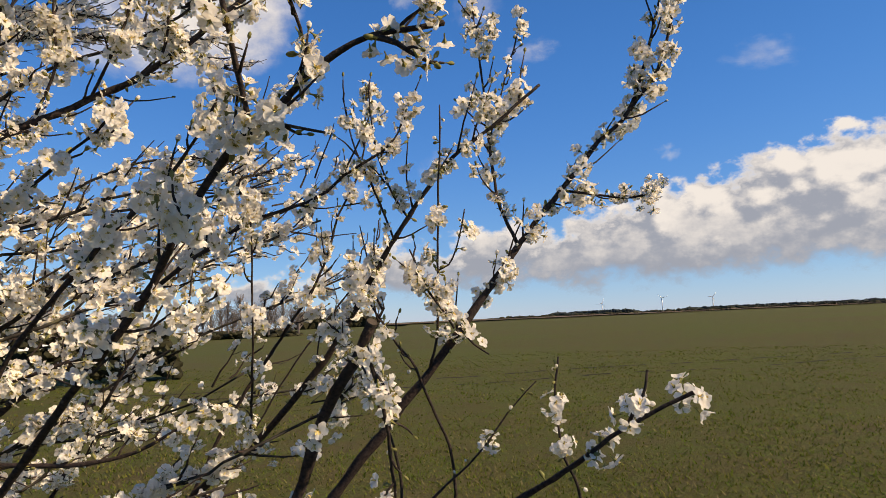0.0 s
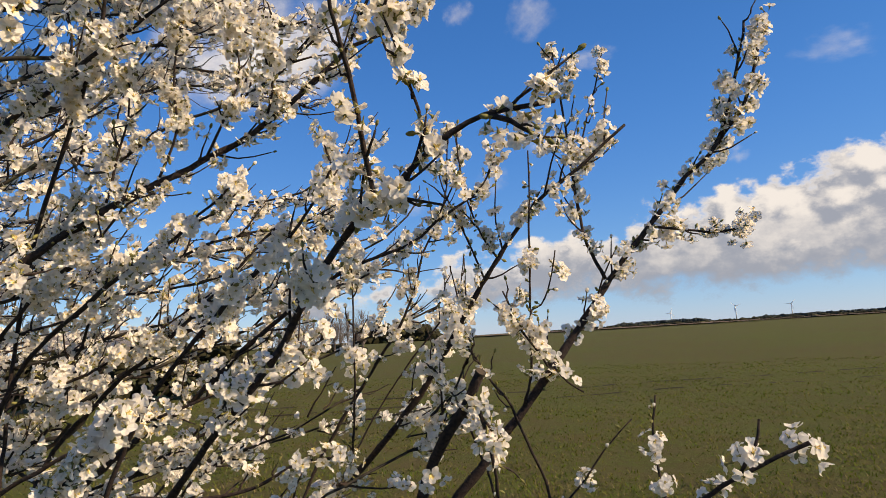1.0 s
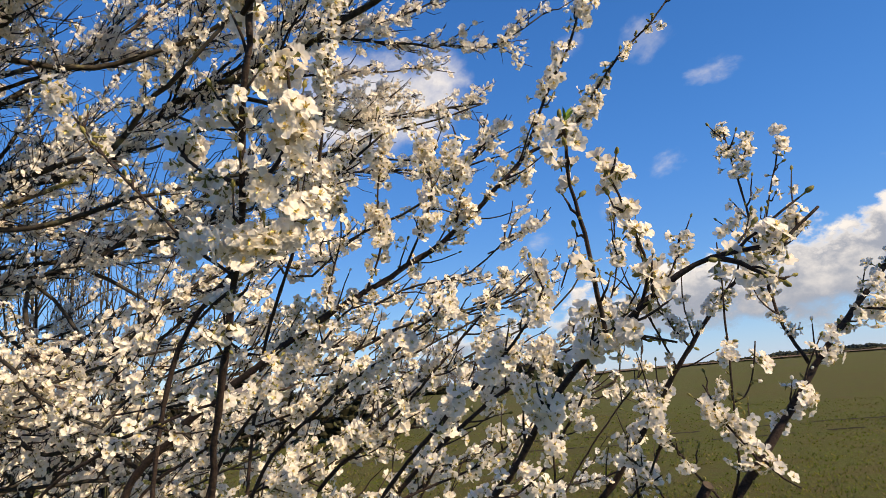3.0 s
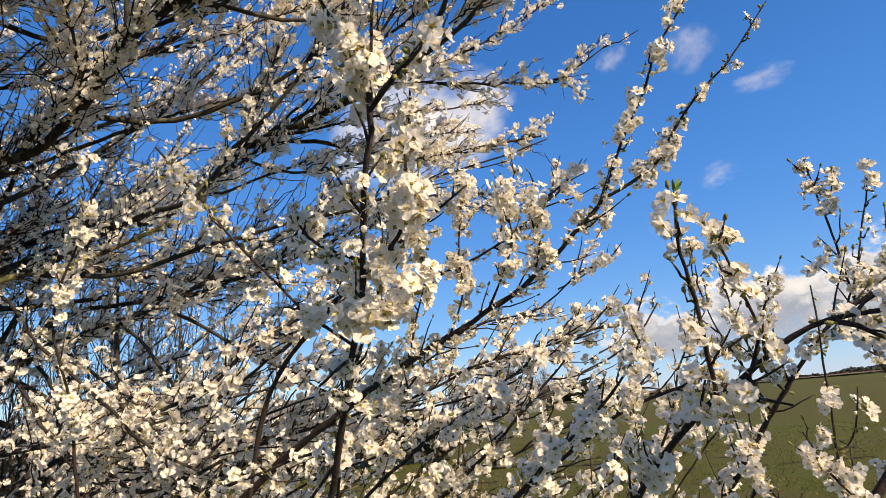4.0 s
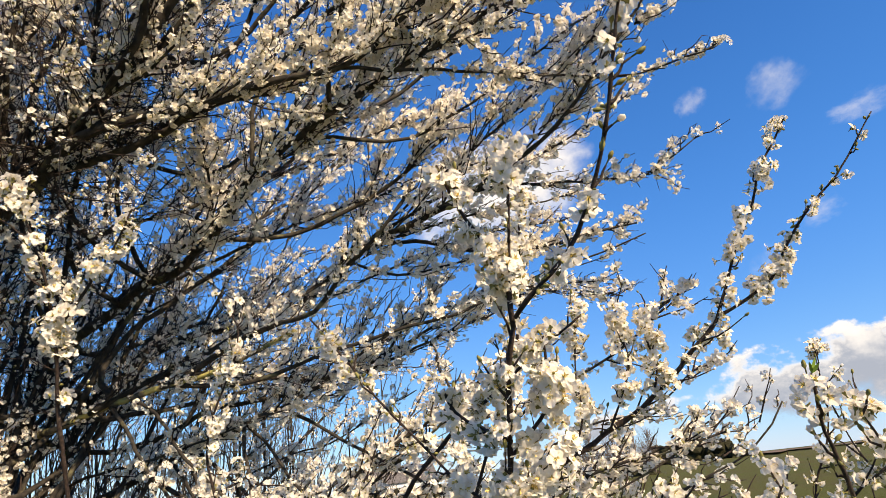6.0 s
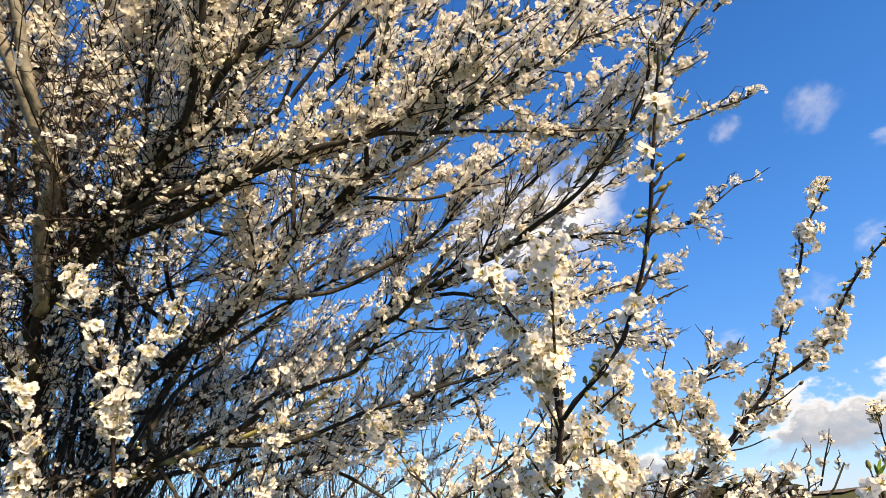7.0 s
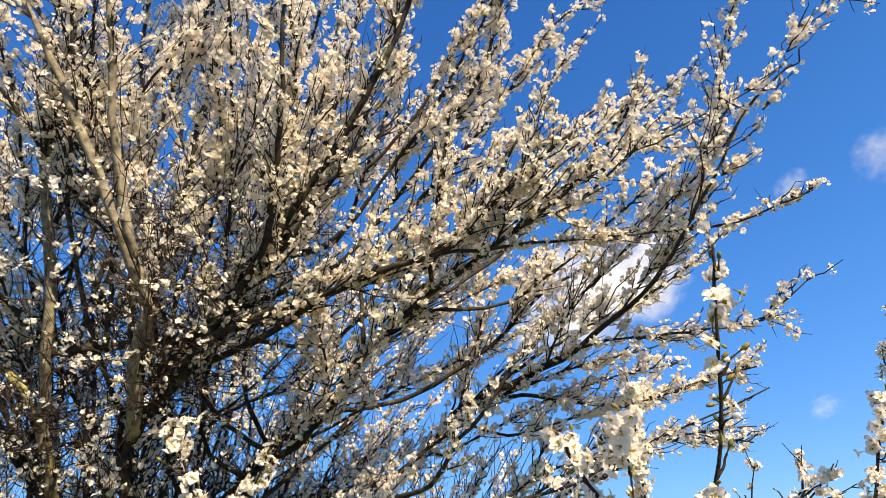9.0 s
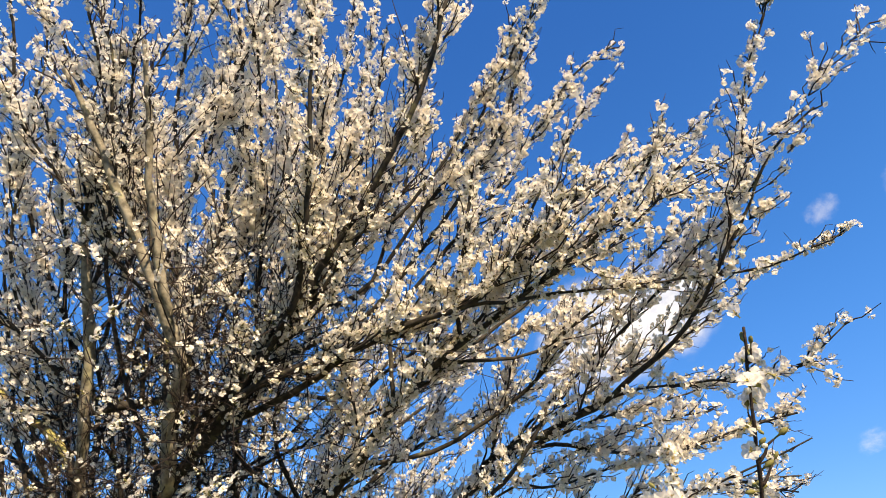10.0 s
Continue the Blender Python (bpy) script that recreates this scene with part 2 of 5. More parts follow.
def scatter(shapes, weights, places, normals, size, heap):
    """Lays one of the shapes at each place."""
    if len(places) == 0:
        return
    rot = frames_for(normals)
    kind = rng.choice(len(shapes), len(places), p=np.array(weights) / sum(weights))
    sc = np.broadcast_to(size, len(places)) * rng.uniform(0.85, 1.2, len(places))
    for k, (v, f, m) in enumerate(shapes):
        i = np.nonzero(kind == k)[0]
        if len(i) == 0:
            continue
        w = np.einsum("nij,vj->nvi", rot[i], v) * sc[i, None, None] + places[i, None]
        ff = f[None] + (np.arange(len(i)) * len(v))[:, None, None]
        heap.put(w.reshape(-1, 3), ff.reshape(-1, 3), np.tile(m, len(i)))


def spots(q, radii, per_metre, start=0.0, clump=0.5, most=6, spread=0.004, off=0.0):
    """Places and outward directions of blossoms in tufts along a twig."""
    seg = np.linalg.norm(np.diff(q, axis=0), axis=1)
    s = np.concatenate([[0], np.cumsum(seg)])
    total = s[-1]
    tufts = rng.poisson(max(0.0, per_metre * total * (1 - start) / (0.5 * (1 + most))))
    if tufts == 0:
        return np.zeros((0, 3)), np.zeros((0, 3))
    at = start * total + (1 - start) * total * rng.random(tufts)
    keep = rng.random(tufts) < 1 - clump * (0.5 + 0.5 * np.sin(at * 38 + rng.uniform(0, 6)))
    at = at[keep]
    if len(at) == 0:
        return np.zeros((0, 3)), np.zeros((0, 3))
    n = rng.integers(2, most, len(at))
    at = np.repeat(at, n)
    side = np.repeat(unit(rng.normal(size=(len(n), 3)) + [0, 0, 0.15]), n, axis=0)
    p = np.stack([np.interp(at, s, q[:, k]) for k in range(3)], -1)
    rr = np.interp(at, s, radii)
    d = unit(side + rng.normal(0, 0.55, side.shape))
    return p + d * (rr[:, None] * 0.6 + off * rng.random((len(p), 1))) + rng.normal(0, spread, p.shape), d


def shoots(q, r0, gap, lo, hi, start=0.1, spread=0.75, rise=0.25, drop=0.35):
    """Side shoots of a branch q: point lists, each with its radius at the foot."""
    seg = np.linalg.norm(np.diff(q, axis=0), axis=1)
    s = np.concatenate([[0], np.cumsum(seg)])
    out, at = [], start * s[-1] + gap * rng.random()
    t = unit(np.gradient(q, axis=0))
    while at < s[-1]:
        p = np.array([np.interp(at, s, q[:, k]) for k in range(3)])
        d = np.array([np.interp(at, s, t[:, k]) for k in range(3)])
        side = unit(np.cross(d, rng.normal(size=3)))
        way = unit(d * rng.uniform(0.55, 1.0) + side * spread * rng.uniform(0.6, 1.2) + [0, 0, rise * rng.uniform(0, 1)])
        length = rng.uniform(lo, hi) * (1 - drop * at / s[-1])
        bend = unit(way + d * 0.35 + np.array([0, 0, rise]) + rng.normal(0, 0.12, 3))
        out.append(([p, p + way * length * 0.45, p + (way * 0.5 + bend * 0.5) * length], at / s[-1]))
        at += gap * rng.uniform(0.5, 1.6)
    return out


def even(q, n=9):
    """The line q in n even steps."""
    s = np.concatenate([[0], np.cumsum(np.linalg.norm(np.diff(q, axis=0), axis=1))])
    u = np.linspace(0, s[-1], n)
    return np.stack([np.interp(u, s, q[:, k]) for k in range(3)], -1)


def along(Q, who, u):
    """Places and directions on the lines Q, given by line and by share of its length."""
    n = Q.shape[1]
    x = np.clip(u, 0, 0.9999) * (n - 1)
    i = x.astype(int)
    f = (x - i)[:, None]
    a, b = Q[who, i], Q[who, i + 1]
    return a + (b - a) * f, unit(b - a)


def sprays(Q, per_metre, lo, hi, start=0.1, spread=0.75, rise=0.25, drop=0.35, wobble=0.003, n=5):
    """Side shoots of many lines at once: an array of curves of n points, and the line of each."""
    L = np.linalg.norm(np.diff(Q, axis=1), axis=2).sum(1)
    start = np.broadcast_to(start, len(Q))
    count = rng.poisson(L * (1 - start) * per_metre)
    who = np.repeat(np.arange(len(Q)), count)
    u = start[who] + (1 - start[who]) * rng.random(len(who))
    p, d = along(Q, who, u)
    m = (len(who), 1)
    side = unit(np.cross(d, rng.normal(size=d.shape)))
    up = np.array([0, 0, rise])
    way = unit(d * rng.uniform(0.55, 1.0, m) + side * spread * rng.uniform(0.6, 1.2, m) + up * rng.random(m))
    length = rng.uniform(lo, hi, m) * (1 - drop * u[:, None])
    bend = unit(way + d * 0.35 + up + rng.normal(0, 0.12, d.shape))
    t = np.linspace(0, 1, n)[None, :, None]
    mid, end = p + way * length * 0.5, p + (way * 0.5 + bend * 0.5) * length
    out = (1 - t) ** 2 * p[:, None] + 2 * t * (1 - t) * mid[:, None] + t * t * end[:, None]
    w = rng.normal(0, wobble, out.shape)
    w[:, 0] = 0
    return out + w, who


def blooms(Q, radius, per_metre, start=0.1, stop=0.9, clump=0.6, most=6, spread=0.004):
    """Places and outward directions of blossoms, in tufts that sleeve the lines Q."""
    L = np.linalg.norm(np.diff(Q, axis=1), axis=2).sum(1)
    count = rng.poisson(L * (stop - start) * per_metre / (0.5 * (1 + most)))
    who = np.repeat(np.arange(len(Q)), count)
    u = start + (stop - start) * rng.random(len(who))
    phase = rng.uniform(0, 6.28, len(Q))[who]
    keep = rng.random(len(who)) > clump * (0.5 + 0.5 * np.sin(u * L[who] * 30 + phase))
    who, u = who[keep], u[keep]
    p, d = along(Q, who, u)
    side = unit(np.cross(d, rng.normal(size=d.shape)) + [0, 0, 0.15])
    n = rng.integers(2, most, len(who))
    p, side = np.repeat(p, n, axis=0), np.repeat(side, n, axis=0)
    to = unit(side + rng.normal(0, 0.6, side.shape))
    return p + to * radius + rng.normal(0, spread, p.shape), to


def tubes(Q, radii, sides=3):
    """Many thin tubes of the same number of points: vertices and triangles."""
    N, n = Q.shape[:2]
    t = unit(np.gradient(Q, axis=1))
    s = unit(np.cross(t, np.array([0.31, -0.52, 0.79])))
    b = np.cross(t, s)
    ang = np.linspace(0, 2 * np.pi, sides, endpoint=False)
    ring = s[:, :, None] * np.cos(ang)[:, None] + b[:, :, None] * np.sin(ang)[:, None]
    v = Q[:, :, None] + ring * np.asarray(radii).reshape(1, n, 1, 1)
    i, j = np.meshgrid(np.arange(n - 1), np.arange(sides), indexing="ij")
    a, c = i * sides + j, i * sides + (j + 1) % sides
    f = np.concatenate([np.stack([a, c, c + sides], -1).reshape(-1, 3), np.stack([a, c + sides, a + sides], -1).reshape(-1, 3)])
    f = f[None] + (np.arange(N) * n * sides)[:, None, None]
    return v.reshape(-1, 3), f.reshape(-1, 3)


# ---- the ground and the distance ----
def field_material():
    m, nt, out = material("field")
    co = nt.nodes.new("ShaderNodeTexCoord").outputs["Object"]
    fine, mid, wide = noise_at(nt, co, 14.0, 6, 0.7), noise_at(nt, co, 1.3, 4), noise_at(nt, co, 0.06, 4)
    c = mix(nt, ramp(nt, fine, 0.32, 0.68), (0.082, 0.063, 0.024, 1), (0.080, 0.098, 0.019, 1))
    c = mix(nt, ramp(nt, mid, 0.38, 0.66, 0, 0.75), c, (0.095, 0.070, 0.030, 1))
    c = mix(nt, ramp(nt, wide, 0.35, 0.7, 0, 0.55), c, (0.072, 0.096, 0.015, 1))
    b = add(nt, "ShaderNodeBsdfPrincipled", Roughness=0.9)
    b.inputs["Specular IOR Level"].default_value = 0.1
    nt.links.new(c, b.inputs["Base Color"])
    bump = add(nt, "ShaderNodeBump", Strength=0.9, Distance=0.05)
    nt.links.new(fine, bump.inputs["Height"])
    nt.links.new(bump.outputs[0], b.inputs["Normal"])
    nt.links.new(b.outputs[0], out.inputs[0])
    return m


FIELD = field_material()


def ground_height(x, y):
    far = np.clip((np.hypot(x, y) - 250) / 900, 0, 1)
    swell = far ** 2 * (2.5 + 1.5 * np.sin(np.arctan2(x, y) * 2.2 + 0.2))
    return swell + 0.03 * np.sin(x * 0.9 + 1) * np.sin(y * 0.7) * np.clip(np.hypot(x, y) / 6, 0, 1)


def ground():
    ring = np.concatenate([[0.0], np.geomspace(0.6, 4600, 90)])
    n = 160
    ang = np.linspace(0, 2 * np.pi, n, endpoint=False)
    x, y = ring[:, None] * np.sin(ang), ring[:, None] * np.cos(ang)
    v = np.stack([x, y, ground_height(x, y)], -1).reshape(-1, 3)
    i, j = np.meshgrid(np.arange(len(ring) - 1), np.arange(n), indexing="ij")
    a, b = i * n + j, i * n + (j + 1) % n
    f = np.stack([a, a + n, b + n, b], -1).reshape(-1, 4)
    tagged(new("ground", mesh_of("ground", v, f[:, ::-1], [FIELD])), "broad flat field of low green crop and brown soil", "field", kind="structure")


ground()

# ---- clouds: thin curved sheets, far behind everything ----
def cloud_material(name, bank, strength=1.0):
    m, nt, out = material(name)
    uv = nt.nodes.new("ShaderNodeTexCoord").outputs["UV"]
    rnd = nt.nodes.new("ShaderNodeObjectInfo").outputs["Random"]
    sep = nt.nodes.new("ShaderNodeSeparateXYZ")
    nt.links.new(uv, sep.inputs[0])
    u, v = sep.outputs[0], sep.outputs[1]

    def calc(op, a, b=0.0, c=0.0):
        n = nt.nodes.new("ShaderNodeMath")
        n.operation = op
        for s, x in zip(n.inputs, (a, b, c)):
            if isinstance(x, (int, float)):
                s.default_value = x
            else:
                nt.links.new(x, s)
        return n.outputs[0]

    def puffs(du, dv, scale, detail):
        c = nt.nodes.new("ShaderNodeCombineXYZ")
        nt.links.new(calc("ADD", u, du), c.inputs[0])
        nt.links.new(calc("MULTIPLY", calc("ADD", v, dv), 1.35), c.inputs[1])
        nt.links.new(calc("MULTIPLY", rnd, 40.0), c.inputs[2])
        return noise_at(nt, c.outputs[0], scale, detail, 0.6)

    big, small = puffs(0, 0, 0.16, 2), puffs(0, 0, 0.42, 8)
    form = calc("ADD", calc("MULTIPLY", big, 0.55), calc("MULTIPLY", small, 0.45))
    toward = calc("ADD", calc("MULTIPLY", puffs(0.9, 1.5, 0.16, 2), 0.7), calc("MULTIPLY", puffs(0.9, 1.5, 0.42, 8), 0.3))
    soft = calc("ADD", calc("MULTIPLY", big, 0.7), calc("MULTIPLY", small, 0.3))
    if bank:
        top = calc("MULTIPLY_ADD", u, 0.19, 7.4)
        body = calc("ADD", calc("SUBTRACT", top, v), calc("MULTIPLY", calc("SUBTRACT", form, 0.5), 15.0))
        alpha = ramp(nt, body, -0.1, 1.3)
        foot = calc("ADD", v, calc("MULTIPLY", calc("SUBTRACT", form, 0.5), 11.0))
        alpha = calc("MULTIPLY", alpha, ramp(nt, foot, 2.2, 4.6))
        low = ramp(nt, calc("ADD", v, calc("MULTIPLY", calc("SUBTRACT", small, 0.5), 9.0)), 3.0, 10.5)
    else:
        r2 = calc("ADD", calc("POWER", calc("ABSOLUTE", calc("DIVIDE", u, 6.0)), 2.0), calc("POWER", calc("ABSOLUTE", calc("DIVIDE", v, 4.0)), 2.0))
        body = calc("ADD", calc("SUBTRACT", 0.55, r2), calc("MULTIPLY", calc("SUBTRACT", form, 0.5), 2.6))
        alpha = calc("MULTIPLY", ramp(nt, body, 0.0, 1.3 if strength < 0.9 else 0.75), ramp(nt, r2, 0.6, 1.0, 1.0, 0.0))
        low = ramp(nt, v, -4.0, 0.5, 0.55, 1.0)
    # sunlit tops and shaded undersides are put into the emission colour
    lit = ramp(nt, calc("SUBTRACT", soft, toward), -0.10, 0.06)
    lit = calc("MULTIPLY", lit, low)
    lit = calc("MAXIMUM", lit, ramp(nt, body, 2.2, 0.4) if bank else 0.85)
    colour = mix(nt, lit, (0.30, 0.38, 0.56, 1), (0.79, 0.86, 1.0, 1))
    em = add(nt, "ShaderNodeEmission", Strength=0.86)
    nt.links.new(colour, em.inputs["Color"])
    tr = nt.nodes.new("ShaderNodeBsdfTransparent")
    s = nt.nodes.new("ShaderNodeMixShader")
    nt.links.new(calc("MULTIPLY", alpha, 0.97 if bank else strength), s.inputs[0])
    nt.links.new(tr.outputs[0], s.inputs[1])
    nt.links.new(em.outputs[0], s.inputs[2])
    nt.links.new(s.outputs[0], out.inputs[0])
    return m


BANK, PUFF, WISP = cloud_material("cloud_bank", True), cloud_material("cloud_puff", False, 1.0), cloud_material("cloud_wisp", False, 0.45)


def cloud(name, az, el, half_az, half_el, mat, label, local, turn=0.0):
    """A curved sheet of sky at 4200 m, spanning degrees of azimuth and height."""
    nu, nv = 24, 12
    uu, vv = np.meshgrid(np.linspace(-1, 1, nu), np.linspace(-1, 1, nv), indexing="xy")
    c, s = math.cos(radians(turn)), math.sin(radians(turn))
    A = np.radians(az + (uu * c * half_az - vv * s * half_el) / (math.cos(radians(el)) if local else 1))
    E = np.radians(el + vv * c * half_el + uu * s * half_az)
    R = 4200.0
    v = np.stack([R * np.sin(A) * np.cos(E), R * np.cos(A) * np.cos(E), R * np.sin(E)], -1).reshape(-1, 3)
    i, j = np.meshgrid(np.arange(nv - 1), np.arange(nu - 1), indexing="ij")
    a = (i * nu + j).ravel()
    f = np.stack([a, a + 1, a + nu + 1, a + nu], -1)
    me = mesh_of(name, v, f, [mat])
    layer = me.uv_layers.new(name="UVMap")
    p = np.stack([uu * 6.0, vv * 4.0] if local else [np.degrees(A), np.degrees(E)], -1).reshape(-1, 2)
    layer.data.foreach_set("uv", p[f.ravel()].astype(np.float32).ravel())
    return tagged(new(name, me), label, "cloud", kind="structure")


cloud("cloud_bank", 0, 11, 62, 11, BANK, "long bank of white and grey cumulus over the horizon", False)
cloud("cloud", -23, 27.5, 11.5, 8.0, PUFF, "single bright white cloud in the blue sky", True, 12)
for az, el, ha, he, turn in ((5.0, 29.3, 3.6, 2.6, 35), (4.8, 18.1, 2.6, 1.5, 20), (10.6, 25.1, 3.2, 1.6, 5), (-0.4, 14.7, 2.4, 2.2, 40),
                             (30.6, 21.2, 4.2, 2.2, -10), (22.0, 14.4, 1.5, 1.1, 0), (-8.0, 12.7, 2.2, 1.2, 10), (9.5, 25.0, 2.5, 1.3, 0), (-2.5, 30.3, 2.0, 1.6, 25)):
    cloud("cloud_wisp", az, el, ha, he, WISP, "small faint white wisp of cloud", True, turn)

# ---- the field: crop, wheel tracks and the far edge ----
SOIL = plain_material("bare_soil", (0.03, 0.022, 0.012), 1.0, 0.35, 3.0)
PLOUGH = plain_material("ploughed_soil", (0.17, 0.12, 0.085), 0.95, 0.2, 0.05)
# far foliage has the bluish tint of distance haze mixed into its colour
FAR_LEAF = plain_material("far_foliage", (0.035, 0.045, 0.042), 0.9, 0.4, 0.2)
HEDGE = plain_material("hedge_foliage", (0.032, 0.03, 0.015), 0.9, 0.5, 1.5)
STEEL = plain_material("turbine_paint", (0.78, 0.80, 0.83), 0.5, 0.04, 1.0)
GREYWOOD = plain_material("bare_grey_wood", (0.17, 0.14, 0.125), 0.9, 0.2, 2.0)
WALLS = plain_material("white_render", (0.62, 0.62, 0.64), 0.8, 0.08, 1.0)
SLATE = plain_material("dark_roof_tiles", (0.13, 0.12, 0.118), 0.7, 0.3, 3.0)
PANE = plain_material("window_glass", (0.03, 0.035, 0.045), 0.08, 0.1, 1.0)


def blade_material():
    m, nt, out = material("crop_blade")
    rnd = nt.nodes.new("ShaderNodeNewGeometry").outputs["Random Per Island"]
    c = mix(nt, ramp(nt, rnd, 0.1, 0.75), (0.078, 0.12, 0.015, 1), (0.15, 0.128, 0.03, 1))
    c = mix(nt, ramp(nt, rnd, 0.8, 0.84), c, (0.2, 0.155, 0.08, 1))
    b = add(nt, "ShaderNodeBsdfPrincipled", Roughness=0.8)
    b.inputs["Specular IOR Level"].default_value = 0.1
    nt.links.new(c, b.inputs["Base Color"])
    t = add(nt, "ShaderNodeBsdfTranslucent", Color=(0.16, 0.2, 0.03, 1))
    s = nt.nodes.new("ShaderNodeMixShader")
    s.inputs[0].default_value = 0.25
    nt.links.new(b.outputs[0], s.inputs[1])
    nt.links.new(t.outputs[0], s.inputs[2])
    nt.links.new(s.outputs[0], out.inputs[0])
    return m


TRACKS = ((-9, 14.6, 30, 21.5), (-9, 12.7, 30, 19.4))


def crop():
    """Short blades in tufts over the nearer part of the field."""
    h = Heap()
    n = 42000
    dist = 2.6 * (26 / 2.6) ** rng.random(n)
    ang = np.radians(rng.uniform(-42, 48, n))
    x, y = dist * np.sin(ang), dist * np.cos(ang)
    keep = np.sin(x * 1.7 + np.sin(y * 1.1) * 2) + np.sin(y * 2.3 + x * 0.6) + rng.normal(0, 1.0, n) > -0.9
    for x0, y0, x1, y1 in TRACKS:
        keep &= np.abs((y - y0) - (x - x0) * (y1 - y0) / (x1 - x0)) > 0.10
    x, y, dist = x[keep], y[keep], dist[keep]
    for _ in range(2):
        n = len(x)
        a = rng.uniform(0, 6.28, n)
        tall = rng.uniform(0.012, 0.045, n)
        wide = (0.002 + 0.0009 * dist) * rng.uniform(0.6, 1.3, n)
        lean = rng.uniform(0.01, 0.06, n)
        b = np.stack([x + rng.normal(0, 0.03, n), y + rng.normal(0, 0.03, n), ground_height(x, y) - 0.004], -1)
        s = np.stack([np.cos(a), np.sin(a), 0 * a], -1) * wide[:, None]
        o = np.stack([-np.sin(a) * lean, np.cos(a) * lean, tall], -1)
        v = np.stack([b - s, b + s, b + o * 0.55 + s * 0.8, b + o], 1).reshape(-1, 3)
        k = np.arange(n)[:, None, None] * 4 + np.array([(0, 1, 2), (0, 2, 3)])[None]
        h.put(v, k.reshape(-1, 3), 0)
    tagged(new("crop", h.mesh("crop", [blade_material()], False)), "short green and straw-coloured blades of young crop", "crop", kind="stuff")


crop()


def strip(name, x0, y0, x1, y1, width, mat, label, category, lift=0.006, steps=160, gaps=0.0):
    """A ragged strip of another surface lying on the field."""
    u = np.linspace(0, 1, steps)
    x, y = x0 + (x1 - x0) * u, y0 + (y1 - y0) * u
    d = unit(np.array([[-(y1 - y0), x1 - x0]]))[0]
    rows = []
    for side in (-0.5, 0.5):
        w = width * (side + 0.22 * rng.normal(size=steps) * np.sign(side))
        px, py = x + d[0] * w, y + d[1] * w
        rows.append(np.stack([px, py, ground_height(px, py) + lift], -1))
    v = np.vstack(rows)
    a = np.arange(steps - 1)
    if gaps:
        a = a[np.convolve(rng.normal(size=steps + 5), np.ones(6), "valid")[:steps - 1] > -gaps]
    f = np.stack([a, a + 1, a + steps + 1, a + steps], -1)
    tagged(new(name, mesh_of(name, v, f, [mat])), label, category, kind="structure")


strip("wheel_track", *TRACKS[0], 0.20, SOIL, "narrow dark wheel track through the crop", "track", steps=420, gaps=0.9)
strip("wheel_track", *TRACKS[1], 0.16, SOIL, "narrow dark wheel track through the crop", "track", steps=420, gaps=0.4)
strip("ploughed_field", -500, 520, 900, 640, 260, PLOUGH, "brown ploughed field beyond the green crop", "field", 0.9)


def clumps(name, place, count, size, mat, label, category, squash=0.8):
    """A ragged mass of many small leafy clumps; place() gives their centres."""
    h = Heap()
    bm = bmesh.new()
    bmesh.ops.create_icosphere(bm, subdivisions=1, radius=1.0)
    bm.verts.ensure_lookup_table()
    v0 = np.array([v.co[:] for v in bm.verts])
    f0 = np.array([[v.index for v in f.verts] for f in bm.faces])
    bm.free()
    for _ in range(count):
        c, s = place(), size * rng.uniform(0.4, 1.15)
        v = v0 * (1 + 0.35 * rng.normal(size=(len(v0), 1)).clip(-1, 1.4)) * [s, s, s * squash] + c
        h.put(v, f0, 0)
    return tagged(new(name, h.mesh(name, [mat], False)), label, category, kind="stuff")


def belt(az0, az1, dist, tall, dip=0.0):
    def place():
        a, d = radians(rng.uniform(az0, az1)), dist * rng.uniform(0.97, 1.05)
        edge = min(1, (math.degrees(a) - az0) / 1.2 + 0.25, (az1 - math.degrees(a)) / 1.2 + 0.25)
        x, y = d * math.sin(a), d * math.cos(a)
        return np.array([x, y, float(ground_height(np.array(x), np.array(y))) + dip + rng.uniform(0.1, 0.85) * tall * edge])
    return place


clumps("far_wood", belt(10, 18.4, 1500, 11, -3), 800, 4, FAR_LEAF, "dark wood far off on the horizon", "wood")
clumps("far_wood", belt(21.5, 50, 1700, 9, -3), 2000, 4, FAR_LEAF, "long dark wood far off along the rise", "wood")
clumps("far_hedge", belt(4, 60, 620, 2.2), 900, 2.4, HEDGE, "low dark hedge along the far edge of the field", "hedge", 0.6)
clumps("far_wood", belt(-14, -6.5, 420, 11), 340, 4.0, HEDGE, "dark brown copse beyond the field", "wood")
clumps("hedge", belt(-100, -24.0, 22, 2.1), 3400, 0.17, HEDGE, "dark unclipped hedge at the field's edge", "hedge")


